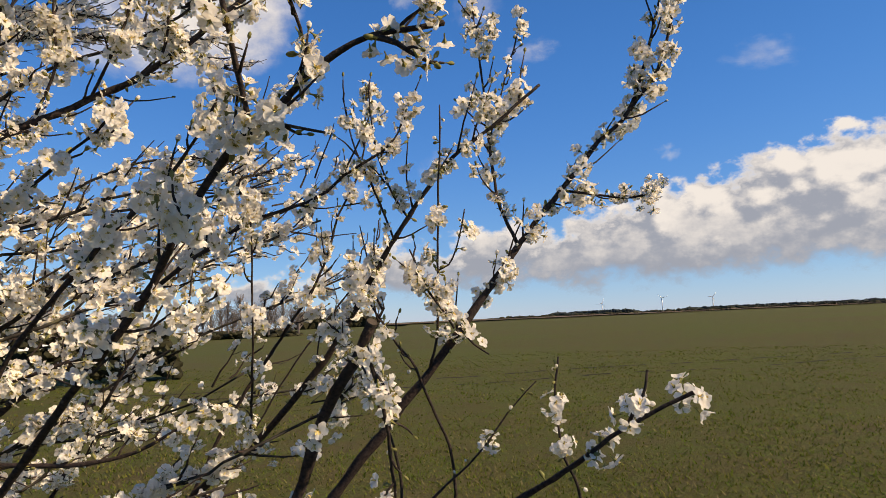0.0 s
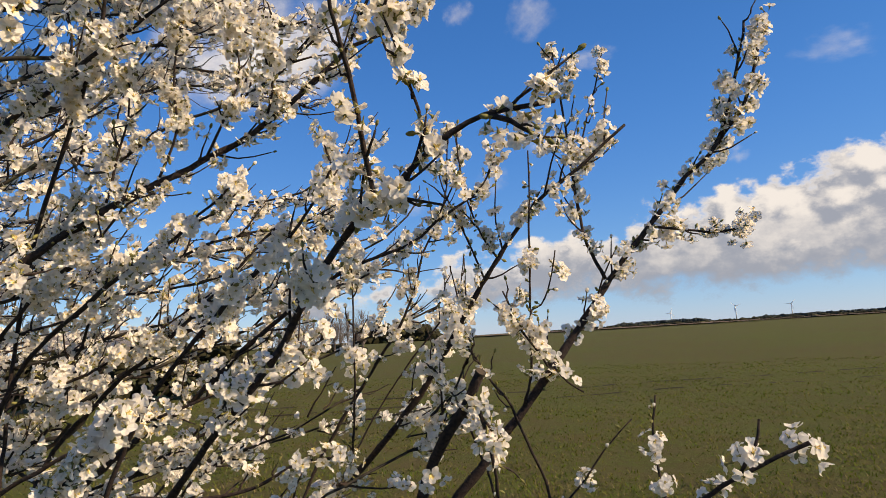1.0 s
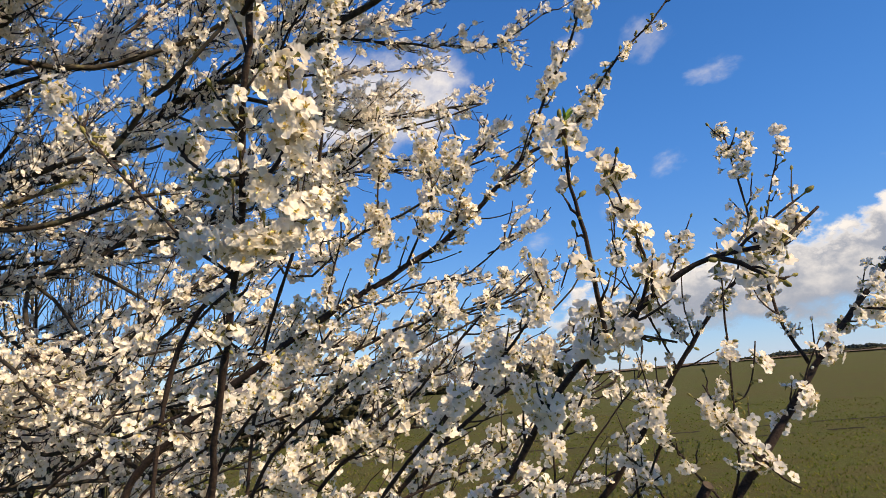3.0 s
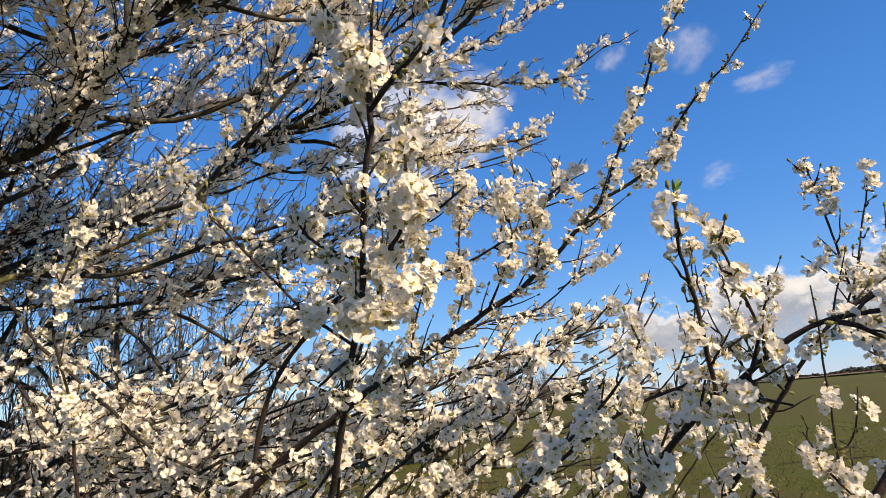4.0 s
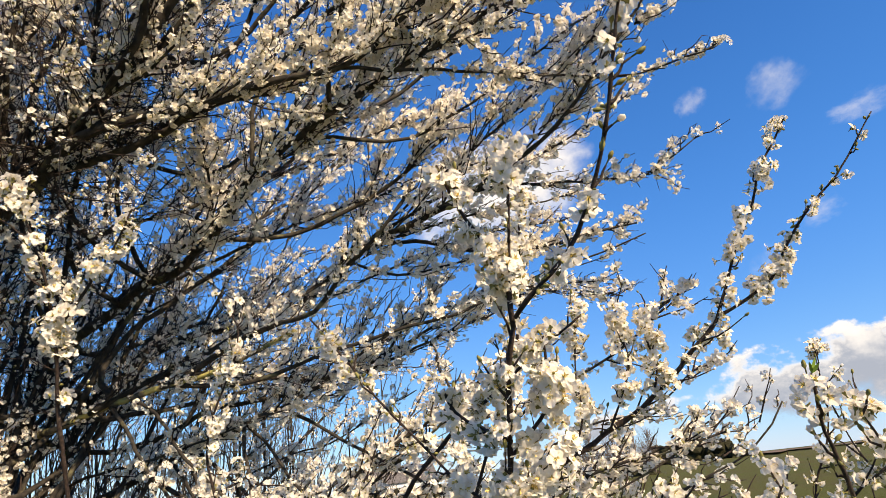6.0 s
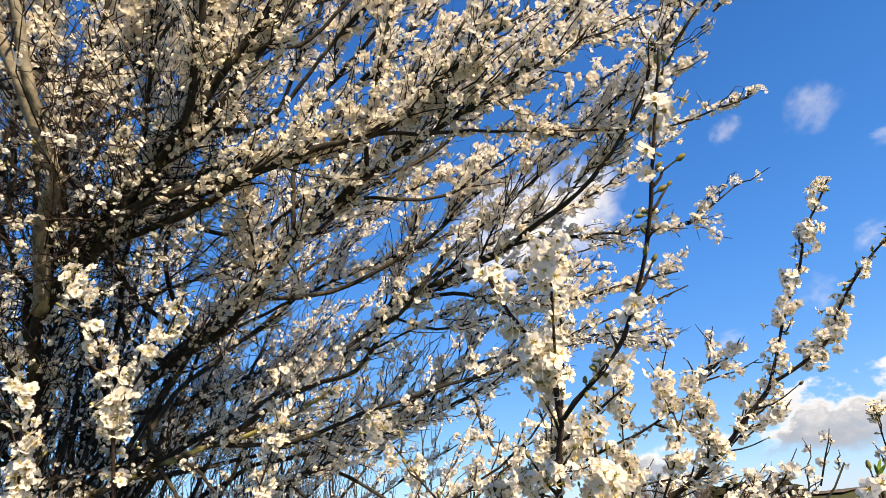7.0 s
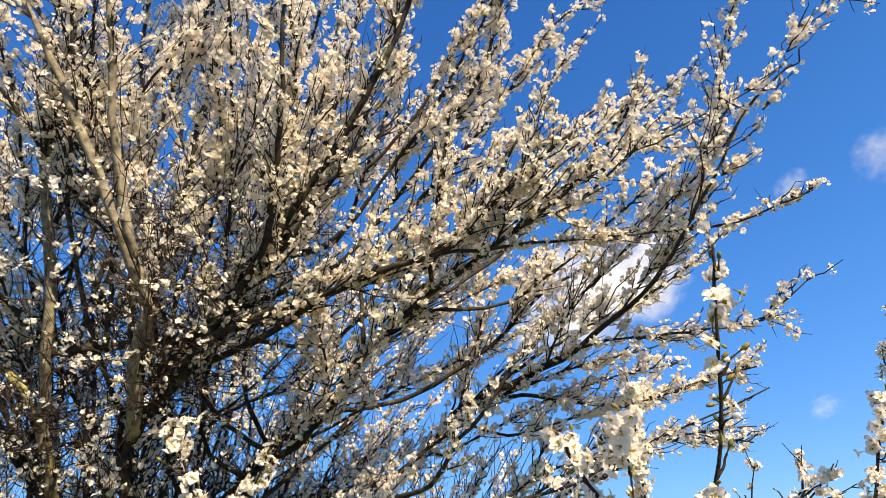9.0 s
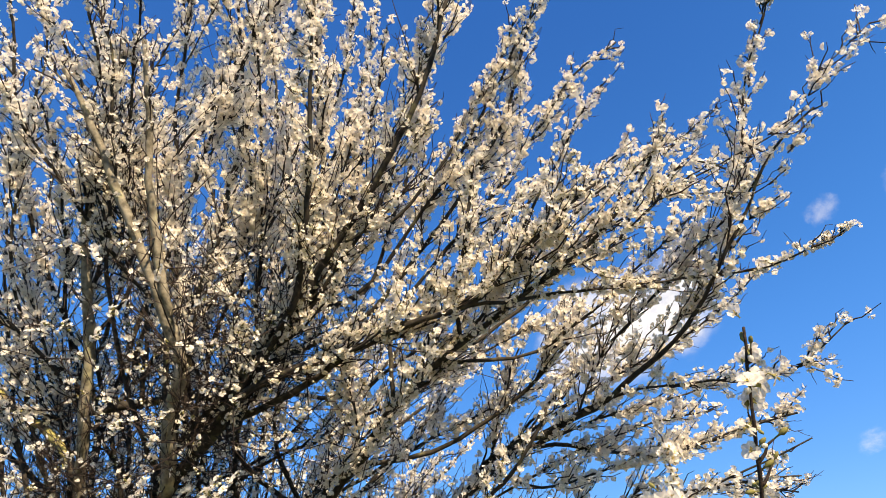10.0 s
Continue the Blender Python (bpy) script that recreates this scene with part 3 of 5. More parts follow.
def turbine(az, dist, tall, spin):
    """A three-bladed wind turbine."""
    x, y = dist * math.sin(radians(az)), dist * math.cos(radians(az))
    t = tagged(new("wind_turbine"), "slim pale grey three-bladed wind turbine far away", "wind turbine", "wind turbines on the horizon")
    t.matrix_world = pose(x, y, float(ground_height(np.array(x), np.array(y))), 0, 0, -az)
    v, f = tube(np.array([(0, 0, -1), (0, 0, tall * 0.5), (0, 0, tall)]), [2.4, 2.0, 1.4], 10)
    part("tower", mesh_of("tower", v, f, [STEEL]), t)
    v, f = tube(np.array([(0, -4, tall), (0, -3, tall), (0, 4, tall + 0.2), (0, 6, tall + 0.2)]), [0.8, 1.9, 2.1, 1.2], 8)
    part("nacelle", mesh_of("nacelle", v, f, [STEEL]), t)
    for k in range(3):
        a = radians(spin + 120 * k)
        d = np.array([math.sin(a), 0, math.cos(a)])
        q = np.array([(0, -4.2, tall)]) + d * np.array([[0.5], [4], [12], [23]])
        v, f = tube(q, [0.9, 1.6, 1.1, 0.3], 5)
        part("blade", mesh_of("blade", v, f, [STEEL]), t)


turbine(15.1, 2600, 44, 20)
turbine(20.4, 2500, 52, 75)
turbine(24.6, 2700, 50, 40)


def bare_tree(az, dist, tall, seed):
    r = np.random.default_rng(seed)
    x, y = dist * math.sin(radians(az)), dist * math.cos(radians(az))
    t = tagged(new("bare_tree"), "leafless grey tree in a distant row", "tree", "row of bare trees")
    t.location = (x, y, float(ground_height(np.array(x), np.array(y))))
    trunk = np.array([(0, 0, -0.1), (r.normal(0, 0.15), 0, tall * 0.4), (r.normal(0, 0.3), r.normal(0, 0.3), tall * 0.95)])
    v, f = tube(spline(trunk, tall / 8), np.linspace(0.2, 0.03, len(spline(trunk, tall / 8))), 6)
    part("trunk", mesh_of("trunk", v, f, [GREYWOOD]), t)
    h = Heap()
    for k in range(70):
        z = tall * r.uniform(0.12, 0.9)
        a = r.uniform(0, 6.28)
        ln = tall * r.uniform(0.12, 0.36) * (1.1 - z / tall)
        p0 = np.array([0, 0, z])
        p1 = p0 + ln * np.array([math.cos(a) * 0.6, math.sin(a) * 0.6, 0.7])
        p2 = p0 + ln * np.array([math.cos(a) * 0.9, math.sin(a) * 0.9, 1.8])
        h.put(*tube(np.array([p0, p1, p2]), [0.06, 0.035, 0.012], 3))
        for j in range(4):
            b = p0 + (p2 - p0) * r.uniform(0.3, 1)
            e = b + ln * 0.5 * unit(r.normal(size=3) + [0, 0, 0.9])
            h.put(*tube(np.array([b, (b + e) / 2 + 0.02, e]), [0.025, 0.018, 0.01], 3))
    part("crown", h.mesh("crown", [GREYWOOD]), t)


for k in range(15):
    bare_tree(-22.5 + 0.62 * k + 0.15 * math.sin(k * 5), 115 + 4 * math.sin(k * 3), 6.8 + 1.2 * math.sin(k * 2.3), k)
clumps("hedge", belt(-23.5, -13.5, 112, 1.1), 160, 0.9, HEDGE, "dark undergrowth beneath the row of bare trees", "hedge", 0.5)


def farm_house(az, dist):
    """A low white house with a grey pitched roof, half hidden behind the hedge."""
    x, y = dist * math.sin(radians(az)), dist * math.cos(radians(az))
    t = tagged(new("farm_house"), "low white house with a grey roof behind the hedge", "house")
    t.matrix_world = pose(x, y, float(ground_height(np.array(x), np.array(y))), 0, 0, -az + 12)
    bm = bmesh.new()
    bmesh.ops.create_cube(bm, size=1, matrix=Matrix.Translation((0, 0, 1.45)) @ Matrix.Diagonal((11, 6.5, 2.9, 1)))
    part("wall", bm_mesh(bm, "wall", [WALLS]), t)
    bm = bmesh.new()
    vs = [bm.verts.new(c) for c in ((-5.8, -3.6, 2.8), (5.8, -3.6, 2.8), (5.8, 3.6, 2.8), (-5.8, 3.6, 2.8), (-5.8, 0, 5.3), (5.8, 0, 5.3))]
    for f in ((0, 1, 5, 4), (2, 3, 4, 5), (0, 4, 3), (1, 2, 5), (3, 2, 1, 0)):
        bm.faces.new([vs[k] for k in f])
    part("roof", bm_mesh(bm, "roof", [SLATE]), t)
    bm = bmesh.new()
    bmesh.ops.create_cube(bm, size=1, matrix=Matrix.Translation((3.2, 0, 5.4)) @ Matrix.Diagonal((0.6, 0.6, 1.3, 1)))
    part("chimney", bm_mesh(bm, "chimney", [SLATE]), t)
    for k in range(3):
        bm = bmesh.new()
        bmesh.ops.create_cube(bm, size=1, matrix=Matrix.Translation((-3.4 + 3.3 * k, -3.27, 1.6)) @ Matrix.Diagonal((1.2, 0.1, 1.3, 1)))
        w = part("window", bm_mesh(bm, "window", [WALLS]), t)
        bm = bmesh.new()
        bmesh.ops.create_cube(bm, size=1, matrix=Matrix.Translation((-3.4 + 3.3 * k, -3.33, 1.6)) @ Matrix.Diagonal((1.0, 0.04, 1.1, 1)))
        part("pane", bm_mesh(bm, "pane", [PANE]), w)


farm_house(-36.5, 98)


# ---- the plum tree ----
tree = tagged(new("plum_tree"), "old plum tree in full white blossom at the field's edge", "tree")
tree.location = (-2.30, 0.59, 0)
TREE_INV = Matrix.Translation((2.30, -0.59, 0))
twigs, crown_bloom = Heap(), Heap()
CROWN_TWIGS, WOOD, PALE_WOOD = [], [], []


def hang(ob):
    ob.matrix_parent_inverse = TREE_INV
    return ob


def join(start, ahead):
    """The point of the wood built so far from which a limb may spring: near its start, lower, and behind it."""
    w = np.vstack(WOOD)
    d = w - start
    far = np.linalg.norm(d, axis=1) + 1e-6
    behind = (d @ unit(ahead - start)) / far < -0.6
    if behind.any() and far[behind].min() < 1.3:
        return w[behind][int(np.argmin(far[behind]))]
    return np.array((-2.25, 0.555, min(max(start[2] - 0.7, 0.5), 2.0)))


def limb(points, r0, r1, trunk=0, moss=0, bush=0, pale=0, rear=0):
    """A large limb of the crown with its boughs, twigs, spurs and blossoms."""
    p = [np.array(q) for q in points]
    if trunk:
        p = [np.array((p[0][0] - 0.05, p[0][1] + 0.05, -0.05)), np.array((p[0][0] - 0.03, p[0][1] + 0.02, 1.1))] + p
    else:
        p = [join(p[0], p[1])] + p
    r0, r1 = (1.2 * r0, 1.1 * r1) if pale else (0.75 * r0, 0.75 * r1)
    q = spline(p, 0.045, 0.004)
    WOOD.append(q[:int(len(q) * 0.7)] if r0 > 0.011 else q[:1])
    if pale:
        PALE_WOOD.append(q[len(q) // 4:])
    u = np.linspace(0, 1, len(q))
    rad = r0 + (r1 - r0) * u ** 1.05
    if trunk:
        rad *= 1 + 0.5 * np.exp(-u * 30)
    v, f = tube(q, rad * (1 + 0.06 * rng.normal(size=len(q))), 9)
    wood = hang(part("trunk" if trunk else "limb", mesh_of("limb", v, f, [MOSSY if (moss or trunk == 1) else PALE_SUNLIT if pale else BARK]), tree, "limb with yellow-green moss" if moss else ""))
    lines = [(q, 0.45 if trunk else 0.6 if pale else 0.2 if bush else 0.32)]
    size = np.linalg.norm(np.diff(q, axis=0), axis=1).sum()
    sleeve = [even(q[max(0, min(len(q) - 4, int(np.argmax(rad < 0.0055)))):])] if r1 < 0.0055 else []
    if not bush:
        for pts, at in shoots(q, r0, 0.2, 0.14 * min(size, 2.4), 0.30 * min(size, 2.4), 0.55 if pale else 0.35, 0.42, 0.3, 0.55):
            thick = rad[int(at * (len(q) - 1))]
            if thick < 0.0052 and not trunk:
                continue
            k = spline(pts, 0.04, 0.005)
            ra = np.linspace(max(0.003, thick * 0.42), 0.0016, len(k))
            v, f = tube(k, ra, 6)
            part("bough", mesh_of("bough", v, f, [BARK]), wood)
            lines.append((k, 0.12))
            sleeve.append(even(k[len(k) // 3:]))
    Q = np.stack([even(k) for k, _ in lines])
    start = np.array([k for _, k in lines])
    high = 0.5 * (q[0][2] + q[-1][2]) > 2.45
    if sleeve:
        CROWN_TWIGS.append(blooms(np.stack(sleeve), 0.004, 100 if rear else 130 if bush else 260, 0.05, 0.95, 0.6))
    if not bush or rear:
        # long slender whips that follow the limb's own sweep
        reach = 0.58 * min(1.0, size / 2.2)
        K, _ = sprays(Q, 10 if rear else 19, 0.35 * reach, reach, start, 0.36, 0.16, 0.7, 0.006, 6)
        twigs.put(*tubes(K, np.linspace(0.0028, 0.0008, 6)))
        CROWN_TWIGS.append(blooms(K, 0.001, 100 if rear else 170 if high else 55, 0.15, 0.92, 0.7, 5))
    K, _ = sprays(Q, 18 if rear else 30 if bush else 31, 0.04, 0.24 if bush else 0.2, start, 0.75, 0.3, 0.4)
    twigs.put(*tubes(K, np.linspace(0.0026, 0.0010, 5)))
    CROWN_TWIGS.append(blooms(K, 0.001, 190 if rear else 130 if bush else 270 if high else 200, 0.08, 0.9, 0.6, 5))
    S, _ = sprays(K, 9, 0.02, 0.07, 0.15, 0.9, 0.3, 0.2, 0.001, 3)
    twigs.put(*tubes(S, np.array((0.0013, 0.001, 0.0006))))
    CROWN_TWIGS.append(blooms(S, 0.001, 130, 0.0, 0.75, 0.3))


limb([(-2.348, 0.373, 2.087), (-2.206, 0.248, 2.367), (-2.124, 0.134, 2.578), (-2.184, 0.048, 2.700), (-2.304, -0.112, 2.852), (-2.327, -0.314, 3.146)], 0.0390, 0.0139, trunk=1)
limb([(-2.119, 0.145, 2.570), (-1.952, 0.065, 2.744), (-1.839, -0.032, 2.964), (-1.744, -0.120, 3.158), (-1.564, -0.181, 3.399), (-1.397, -0.253, 3.642)], 0.0173, 0.0069, pale=1)
limb([(-2.211, 0.499, 2.068), (-2.023, 0.392, 2.340), (-1.893, 0.333, 2.485), (-1.735, 0.345, 2.575), (-1.467, 0.365, 2.743), (-1.245, 0.371, 2.898), (-0.991, 0.386, 3.091), (-0.772, 0.387, 3.297), (-0.585, 0.359, 3.538)], 0.0451, 0.0078, trunk=2)
limb([(-1.869, 0.325, 2.486), (-1.690, 0.211, 2.664), (-1.608, 0.188, 2.737), (-1.548, 0.088, 2.880), (-1.535, -0.017, 3.015), (-1.492, -0.188, 3.256), (-1.484, -0.354, 3.489)], 0.0191, 0.0069, pale=1)
limb([(-1.576, 0.154, 2.792), (-1.501, 0.029, 2.979), (-1.438, -0.042, 3.120), (-1.355, -0.128, 3.300), (-1.262, -0.221, 3.513)], 0.0139, 0.0061, pale=1)
limb([(-1.735, 0.345, 2.575), (-1.529, 0.357, 2.677), (-1.305, 0.462, 2.704), (-1.060, 0.577, 2.738), (-0.875, 0.651, 2.764), (-0.693, 0.687, 2.862), (-0.494, 0.743, 2.955)], 0.0208, 0.0043)
limb([(-1.467, 0.365, 2.743), (-1.261, 0.331, 2.851), (-1.116, 0.259, 2.995), (-0.990, 0.178, 3.178), (-0.877, 0.094, 3.414)], 0.0156, 0.0052)
limb([(-3.177, 1.076, 1.951), (-2.820, 1.130, 2.164), (-2.493, 1.168, 2.372), (-2.242, 1.232, 2.447), (-1.920, 1.375, 2.466), (-1.667, 1.380, 2.545), (-1.455, 1.310, 2.608), (-1.125, 1.247, 2.596), (-0.890, 1.192, 2.598), (-0.657, 1.175, 2.655), (-0.444, 1.152, 2.777), (-0.292, 1.127, 2.894), (-0.143, 1.119, 3.038), (-0.009, 1.159, 3.122)], 0.0399, 0.0035)
limb([(-0.890, 1.192, 2.598), (-0.690, 1.253, 2.582), (-0.523, 1.317, 2.560), (-0.388, 1.354, 2.549), (-0.233, 1.364, 2.608)], 0.0087, 0.0026)
limb([(-0.426, 1.157, 2.790), (-0.300, 1.188, 2.759), (-0.196, 1.204, 2.769), (-0.111, 1.229, 2.783)], 0.0069, 0.0026)
limb([(-1.455, 1.310, 2.608), (-1.231, 1.400, 2.607), (-0.992, 1.496, 2.514), (-0.743, 1.555, 2.495), (-0.487, 1.602, 2.505)], 0.0121, 0.0035)
limb([(-2.340, 0.751, 2.270), (-1.991, 0.776, 2.426), (-1.683, 0.811, 2.517), (-1.406, 0.759, 2.623), (-1.197, 0.744, 2.687), (-1.025, 0.726, 2.715), (-0.803, 0.774, 2.785), (-0.616, 0.833, 2.856), (-0.443, 0.871, 2.987), (-0.323, 0.879, 3.111)], 0.0277, 0.0043)
limb([(-1.025, 0.726, 2.715), (-0.944, 0.651, 2.838), (-0.844, 0.611, 2.981), (-0.761, 0.576, 3.138)], 0.0113, 0.0052)
limb([(-1.606, 0.837, 2.559), (-1.514, 0.997, 2.587), (-1.334, 1.085, 2.640), (-1.142, 1.162, 2.723), (-0.932, 1.223, 2.858), (-0.709, 1.323, 2.938), (-0.480, 1.366, 3.125)], 0.0121, 0.0035)
limb([(-2.021, 0.391, 2.340), (-1.955, 0.324, 2.554), (-1.612, 0.349, 2.701), (-1.405, 0.356, 2.825), (-1.248, 0.340, 2.951), (-1.112, 0.314, 3.133)], 0.0225, 0.0078)
limb([(-1.796, 0.330, 2.625), (-1.472, 0.464, 2.662), (-1.242, 0.523, 2.721), (-1.090, 0.602, 2.758), (-0.981, 0.661, 2.779), (-0.785, 0.719, 2.902), (-0.620, 0.726, 3.078)], 0.0173, 0.0043)
limb([(-1.542, 0.352, 2.735), (-1.323, 0.400, 2.843), (-1.154, 0.426, 2.951), (-0.962, 0.446, 3.135)], 0.0139, 0.0052)
limb([(-2.711, 0.866, 2.048), (-2.370, 0.942, 2.206), (-2.014, 1.099, 2.237), (-1.770, 1.232, 2.184), (-1.509, 1.362, 2.158), (-1.173, 1.417, 2.244), (-0.954, 1.472, 2.298)], 0.0173, 0.0035)
limb([(-2.503, 1.135, 2.018), (-2.117, 1.262, 2.137), (-1.780, 1.415, 2.155), (-1.435, 1.476, 2.243), (-1.146, 1.597, 2.363), (-0.868, 1.754, 2.407), (-0.647, 1.874, 2.350)], 0.0156, 0.0035)
limb([(-2.260, 0.707, 2.044), (-2.090, 0.754, 2.079), (-1.907, 0.806, 2.117), (-1.700, 0.874, 2.148), (-1.556, 0.930, 2.188), (-1.424, 0.996, 2.251)], 0.0200, 0.0070, moss=1)
limb([(-2.414, 0.937, 1.806), (-2.121, 1.031, 1.918), (-1.849, 1.121, 2.015), (-1.576, 1.211, 2.111), (-1.349, 1.273, 2.231), (-1.126, 1.339, 2.332)], 0.0191, 0.0043)
limb([(-1.954, 0.746, 1.654), (-1.584, 0.850, 1.689), (-1.405, 0.898, 1.726), (-1.214, 0.945, 1.751), (-0.985, 0.959, 1.871), (-0.858, 0.990, 1.949)], 0.0121, 0.0035, bush=1)
limb([(-1.743, 1.053, 1.460), (-1.421, 1.105, 1.587), (-1.174, 1.134, 1.684), (-0.951, 1.172, 1.721), (-0.727, 1.211, 1.754), (-0.525, 1.290, 1.789), (-0.347, 1.296, 1.862)], 0.0121, 0.0026, bush=1)
limb([(-1.131, 1.153, 1.383), (-0.877, 1.177, 1.502), (-0.661, 1.187, 1.618), (-0.472, 1.243, 1.702), (-0.310, 1.291, 1.776), (-0.216, 1.302, 1.870)], 0.0104, 0.0026, bush=1)
limb([(-1.849, 0.547, 2.856), (-1.609, 0.642, 2.893), (-1.328, 0.737, 2.987)], 0.0208, 0.0087)
limb([(-1.572, 0.927, 2.249), (-1.271, 0.910, 2.266), (-1.121, 0.886, 2.351), (-0.994, 0.864, 2.393), (-0.883, 0.869, 2.501)], 0.0139, 0.0052, bush=1)
limb([(-1.590, 0.952, 2.111), (-1.294, 1.016, 2.171), (-1.017, 1.084, 2.190), (-0.827, 1.167, 2.247), (-0.625, 1.253, 2.306), (-0.416, 1.298, 2.349)], 0.0104, 0.0026, bush=1)
limb([(-1.456, 0.885, 1.736), (-1.232, 0.894, 1.752), (-1.068, 0.872, 1.841), (-0.936, 0.894, 1.899), (-0.791, 0.917, 1.967), (-0.662, 0.923, 2.095)], 0.0087, 0.0026, bush=1)
limb([(-1.479, 0.916, 1.565), (-1.156, 0.987, 1.625), (-0.956, 1.029, 1.670), (-0.732, 1.078, 1.714), (-0.530, 1.116, 1.783), (-0.331, 1.160, 1.816)], 0.0087, 0.0026, bush=1)
limb([(-0.948, 0.922, 1.329), (-0.805, 0.932, 1.456), (-0.650, 0.959, 1.518), (-0.512, 1.030, 1.568), (-0.360, 1.053, 1.645), (-0.227, 1.120, 1.703)], 0.0087, 0.0026, bush=1)
limb([(-0.838, 1.098, 1.280), (-0.660, 1.122, 1.385), (-0.483, 1.146, 1.489), (-0.311, 1.178, 1.547), (-0.175, 1.201, 1.607)], 0.0078, 0.0026, bush=1)
limb([(-1.069, 1.287, 1.731), (-0.866, 1.278, 1.797), (-0.676, 1.269, 1.863), (-0.487, 1.264, 1.892), (-0.359, 1.254, 1.973)], 0.0078, 0.0026, bush=1)
limb([(-1.890, 0.371, 2.576), (-1.591, 0.403, 2.805), (-1.336, 0.404, 3.024), (-1.155, 0.330, 3.253), (-1.014, 0.201, 3.503), (-0.856, 0.058, 3.780)], 0.0173, 0.0052)
limb([(-1.761, 0.381, 2.678), (-1.503, 0.477, 2.950), (-1.190, 0.510, 3.189), (-0.927, 0.492, 3.435), (-0.712, 0.441, 3.672), (-0.539, 0.377, 3.884)], 0.0173, 0.0052)
limb([(-1.660, 0.461, 2.831), (-1.409, 0.680, 2.975), (-1.073, 0.756, 3.191), (-0.781, 0.771, 3.430), (-0.575, 0.732, 3.647), (-0.404, 0.673, 3.853)], 0.0139, 0.0035)
limb([(-2.383, 0.210, 2.736), (-2.306, 0.051, 3.102), (-2.225, -0.192, 3.411), (-2.065, -0.391, 3.745), (-1.857, -0.577, 4.108), (-1.734, -0.722, 4.358)], 0.0156, 0.0052)
limb([(-2.416, 0.264, 2.797), (-2.052, 0.344, 3.176), (-1.822, 0.334, 3.529), (-1.578, 0.231, 3.841), (-1.375, 0.048, 4.198), (-1.242, -0.110, 4.468)], 0.0156, 0.0052)
limb([(-2.396, 0.257, 2.964), (-2.022, 0.208, 3.479), (-1.810, 0.073, 3.796), (-1.581, -0.046, 4.111), (-1.369, -0.181, 4.428)], 0.0156, 0.0052)
limb([(-2.546, 0.103, 2.985), (-2.597, -0.288, 3.325), (-2.456, -0.557, 3.712), (-2.155, -0.626, 4.041)], 0.0139, 0.0052)
limb([(-1.697, 0.853, 2.841), (-1.295, 1.010, 3.036), (-0.935, 1.123, 3.236), (-0.654, 1.193, 3.411), (-0.536, 1.232, 3.475)], 0.0104, 0.0035)
limb([(-1.398, 0.972, 2.841), (-1.048, 1.051, 3.067), (-0.693, 1.152, 3.274), (-0.434, 1.277, 3.376), (-0.231, 1.345, 3.485)], 0.0104, 0.0035)
limb([(-0.250, 1.132, 2.964), (-0.191, 1.053, 3.065), (-0.101, 0.994, 3.200), (0.015, 0.963, 3.331), (0.106, 0.933, 3.439)], 0.0061, 0.0026)
limb([(-0.810, 0.961, 1.886), (-0.645, 0.913, 1.918), (-0.515, 0.907, 1.958), (-0.403, 0.900, 2.007), (-0.327, 0.893, 2.068)], 0.0061, 0.0026, bush=1)
limb([(-0.299, 0.956, 1.316), (-0.215, 0.963, 1.385), (-0.131, 0.968, 1.463), (-0.095, 0.964, 1.526)], 0.0052, 0.0026, bush=1)
limb([(-2.187, 0.824, 1.552), (-1.853, 0.883, 1.676), (-1.574, 0.937, 1.740), (-1.342, 1.022, 1.796), (-1.185, 1.062, 1.890)], 0.0078, 0.0026, bush=1)
limb([(-2.325, 0.851, 1.887), (-1.990, 0.978, 1.954), (-1.686, 1.091, 2.025), (-1.437, 1.188, 2.067)], 0.0078, 0.0026, bush=1)
limb([(-2.793, 1.111, 1.667), (-2.394, 1.262, 1.747), (-2.020, 1.382, 1.891), (-1.696, 1.498, 1.979), (-1.400, 1.586, 2.110)], 0.0078, 0.0026, bush=1)
limb([(-1.713, 0.758, 1.493), (-1.425, 0.794, 1.625), (-1.214, 0.823, 1.670), (-1.045, 0.885, 1.714)], 0.0069, 0.0026, bush=1)
limb([(-2.414, 0.824, 2.453), (-2.131, 0.947, 2.461), (-1.863, 1.033, 2.564), (-1.622, 1.094, 2.706), (-1.390, 1.138, 2.888)], 0.0087, 0.0026, bush=1)
limb([(-2.256, 0.715, 2.699), (-2.000, 0.797, 2.797), (-1.773, 0.859, 2.916), (-1.549, 0.925, 3.018)], 0.0087, 0.0026, bush=1)
limb([(-1.274, 0.711, 2.919), (-0.965, 0.771, 3.127), (-0.713, 0.806, 3.312), (-0.504, 0.828, 3.472), (-0.344, 0.888, 3.552)], 0.0104, 0.0035)
limb([(-1.372, 0.652, 3.036), (-1.008, 0.706, 3.297), (-0.739, 0.715, 3.522), (-0.547, 0.711, 3.693), (-0.383, 0.728, 3.818)], 0.0104, 0.0035)
limb([(-1.019, 0.971, 2.884), (-0.724, 1.065, 3.048), (-0.517, 1.133, 3.160), (-0.357, 1.216, 3.217), (-0.296, 1.295, 3.193)], 0.0095, 0.0035)
limb([(-1.139, 0.923, 3.113), (-0.822, 1.003, 3.309), (-0.608, 1.013, 3.485), (-0.478, 1.025, 3.587)], 0.0087, 0.0035)
limb([(-0.953, 1.023, 2.748), (-0.681, 1.118, 2.890), (-0.462, 1.190, 3.010), (-0.305, 1.244, 3.093)], 0.0087, 0.0026)
limb([(-1.078, 1.284, 2.669), (-0.817, 1.417, 2.764), (-0.583, 1.523, 2.863), (-0.401, 1.575, 2.969)], 0.0087, 0.0026)
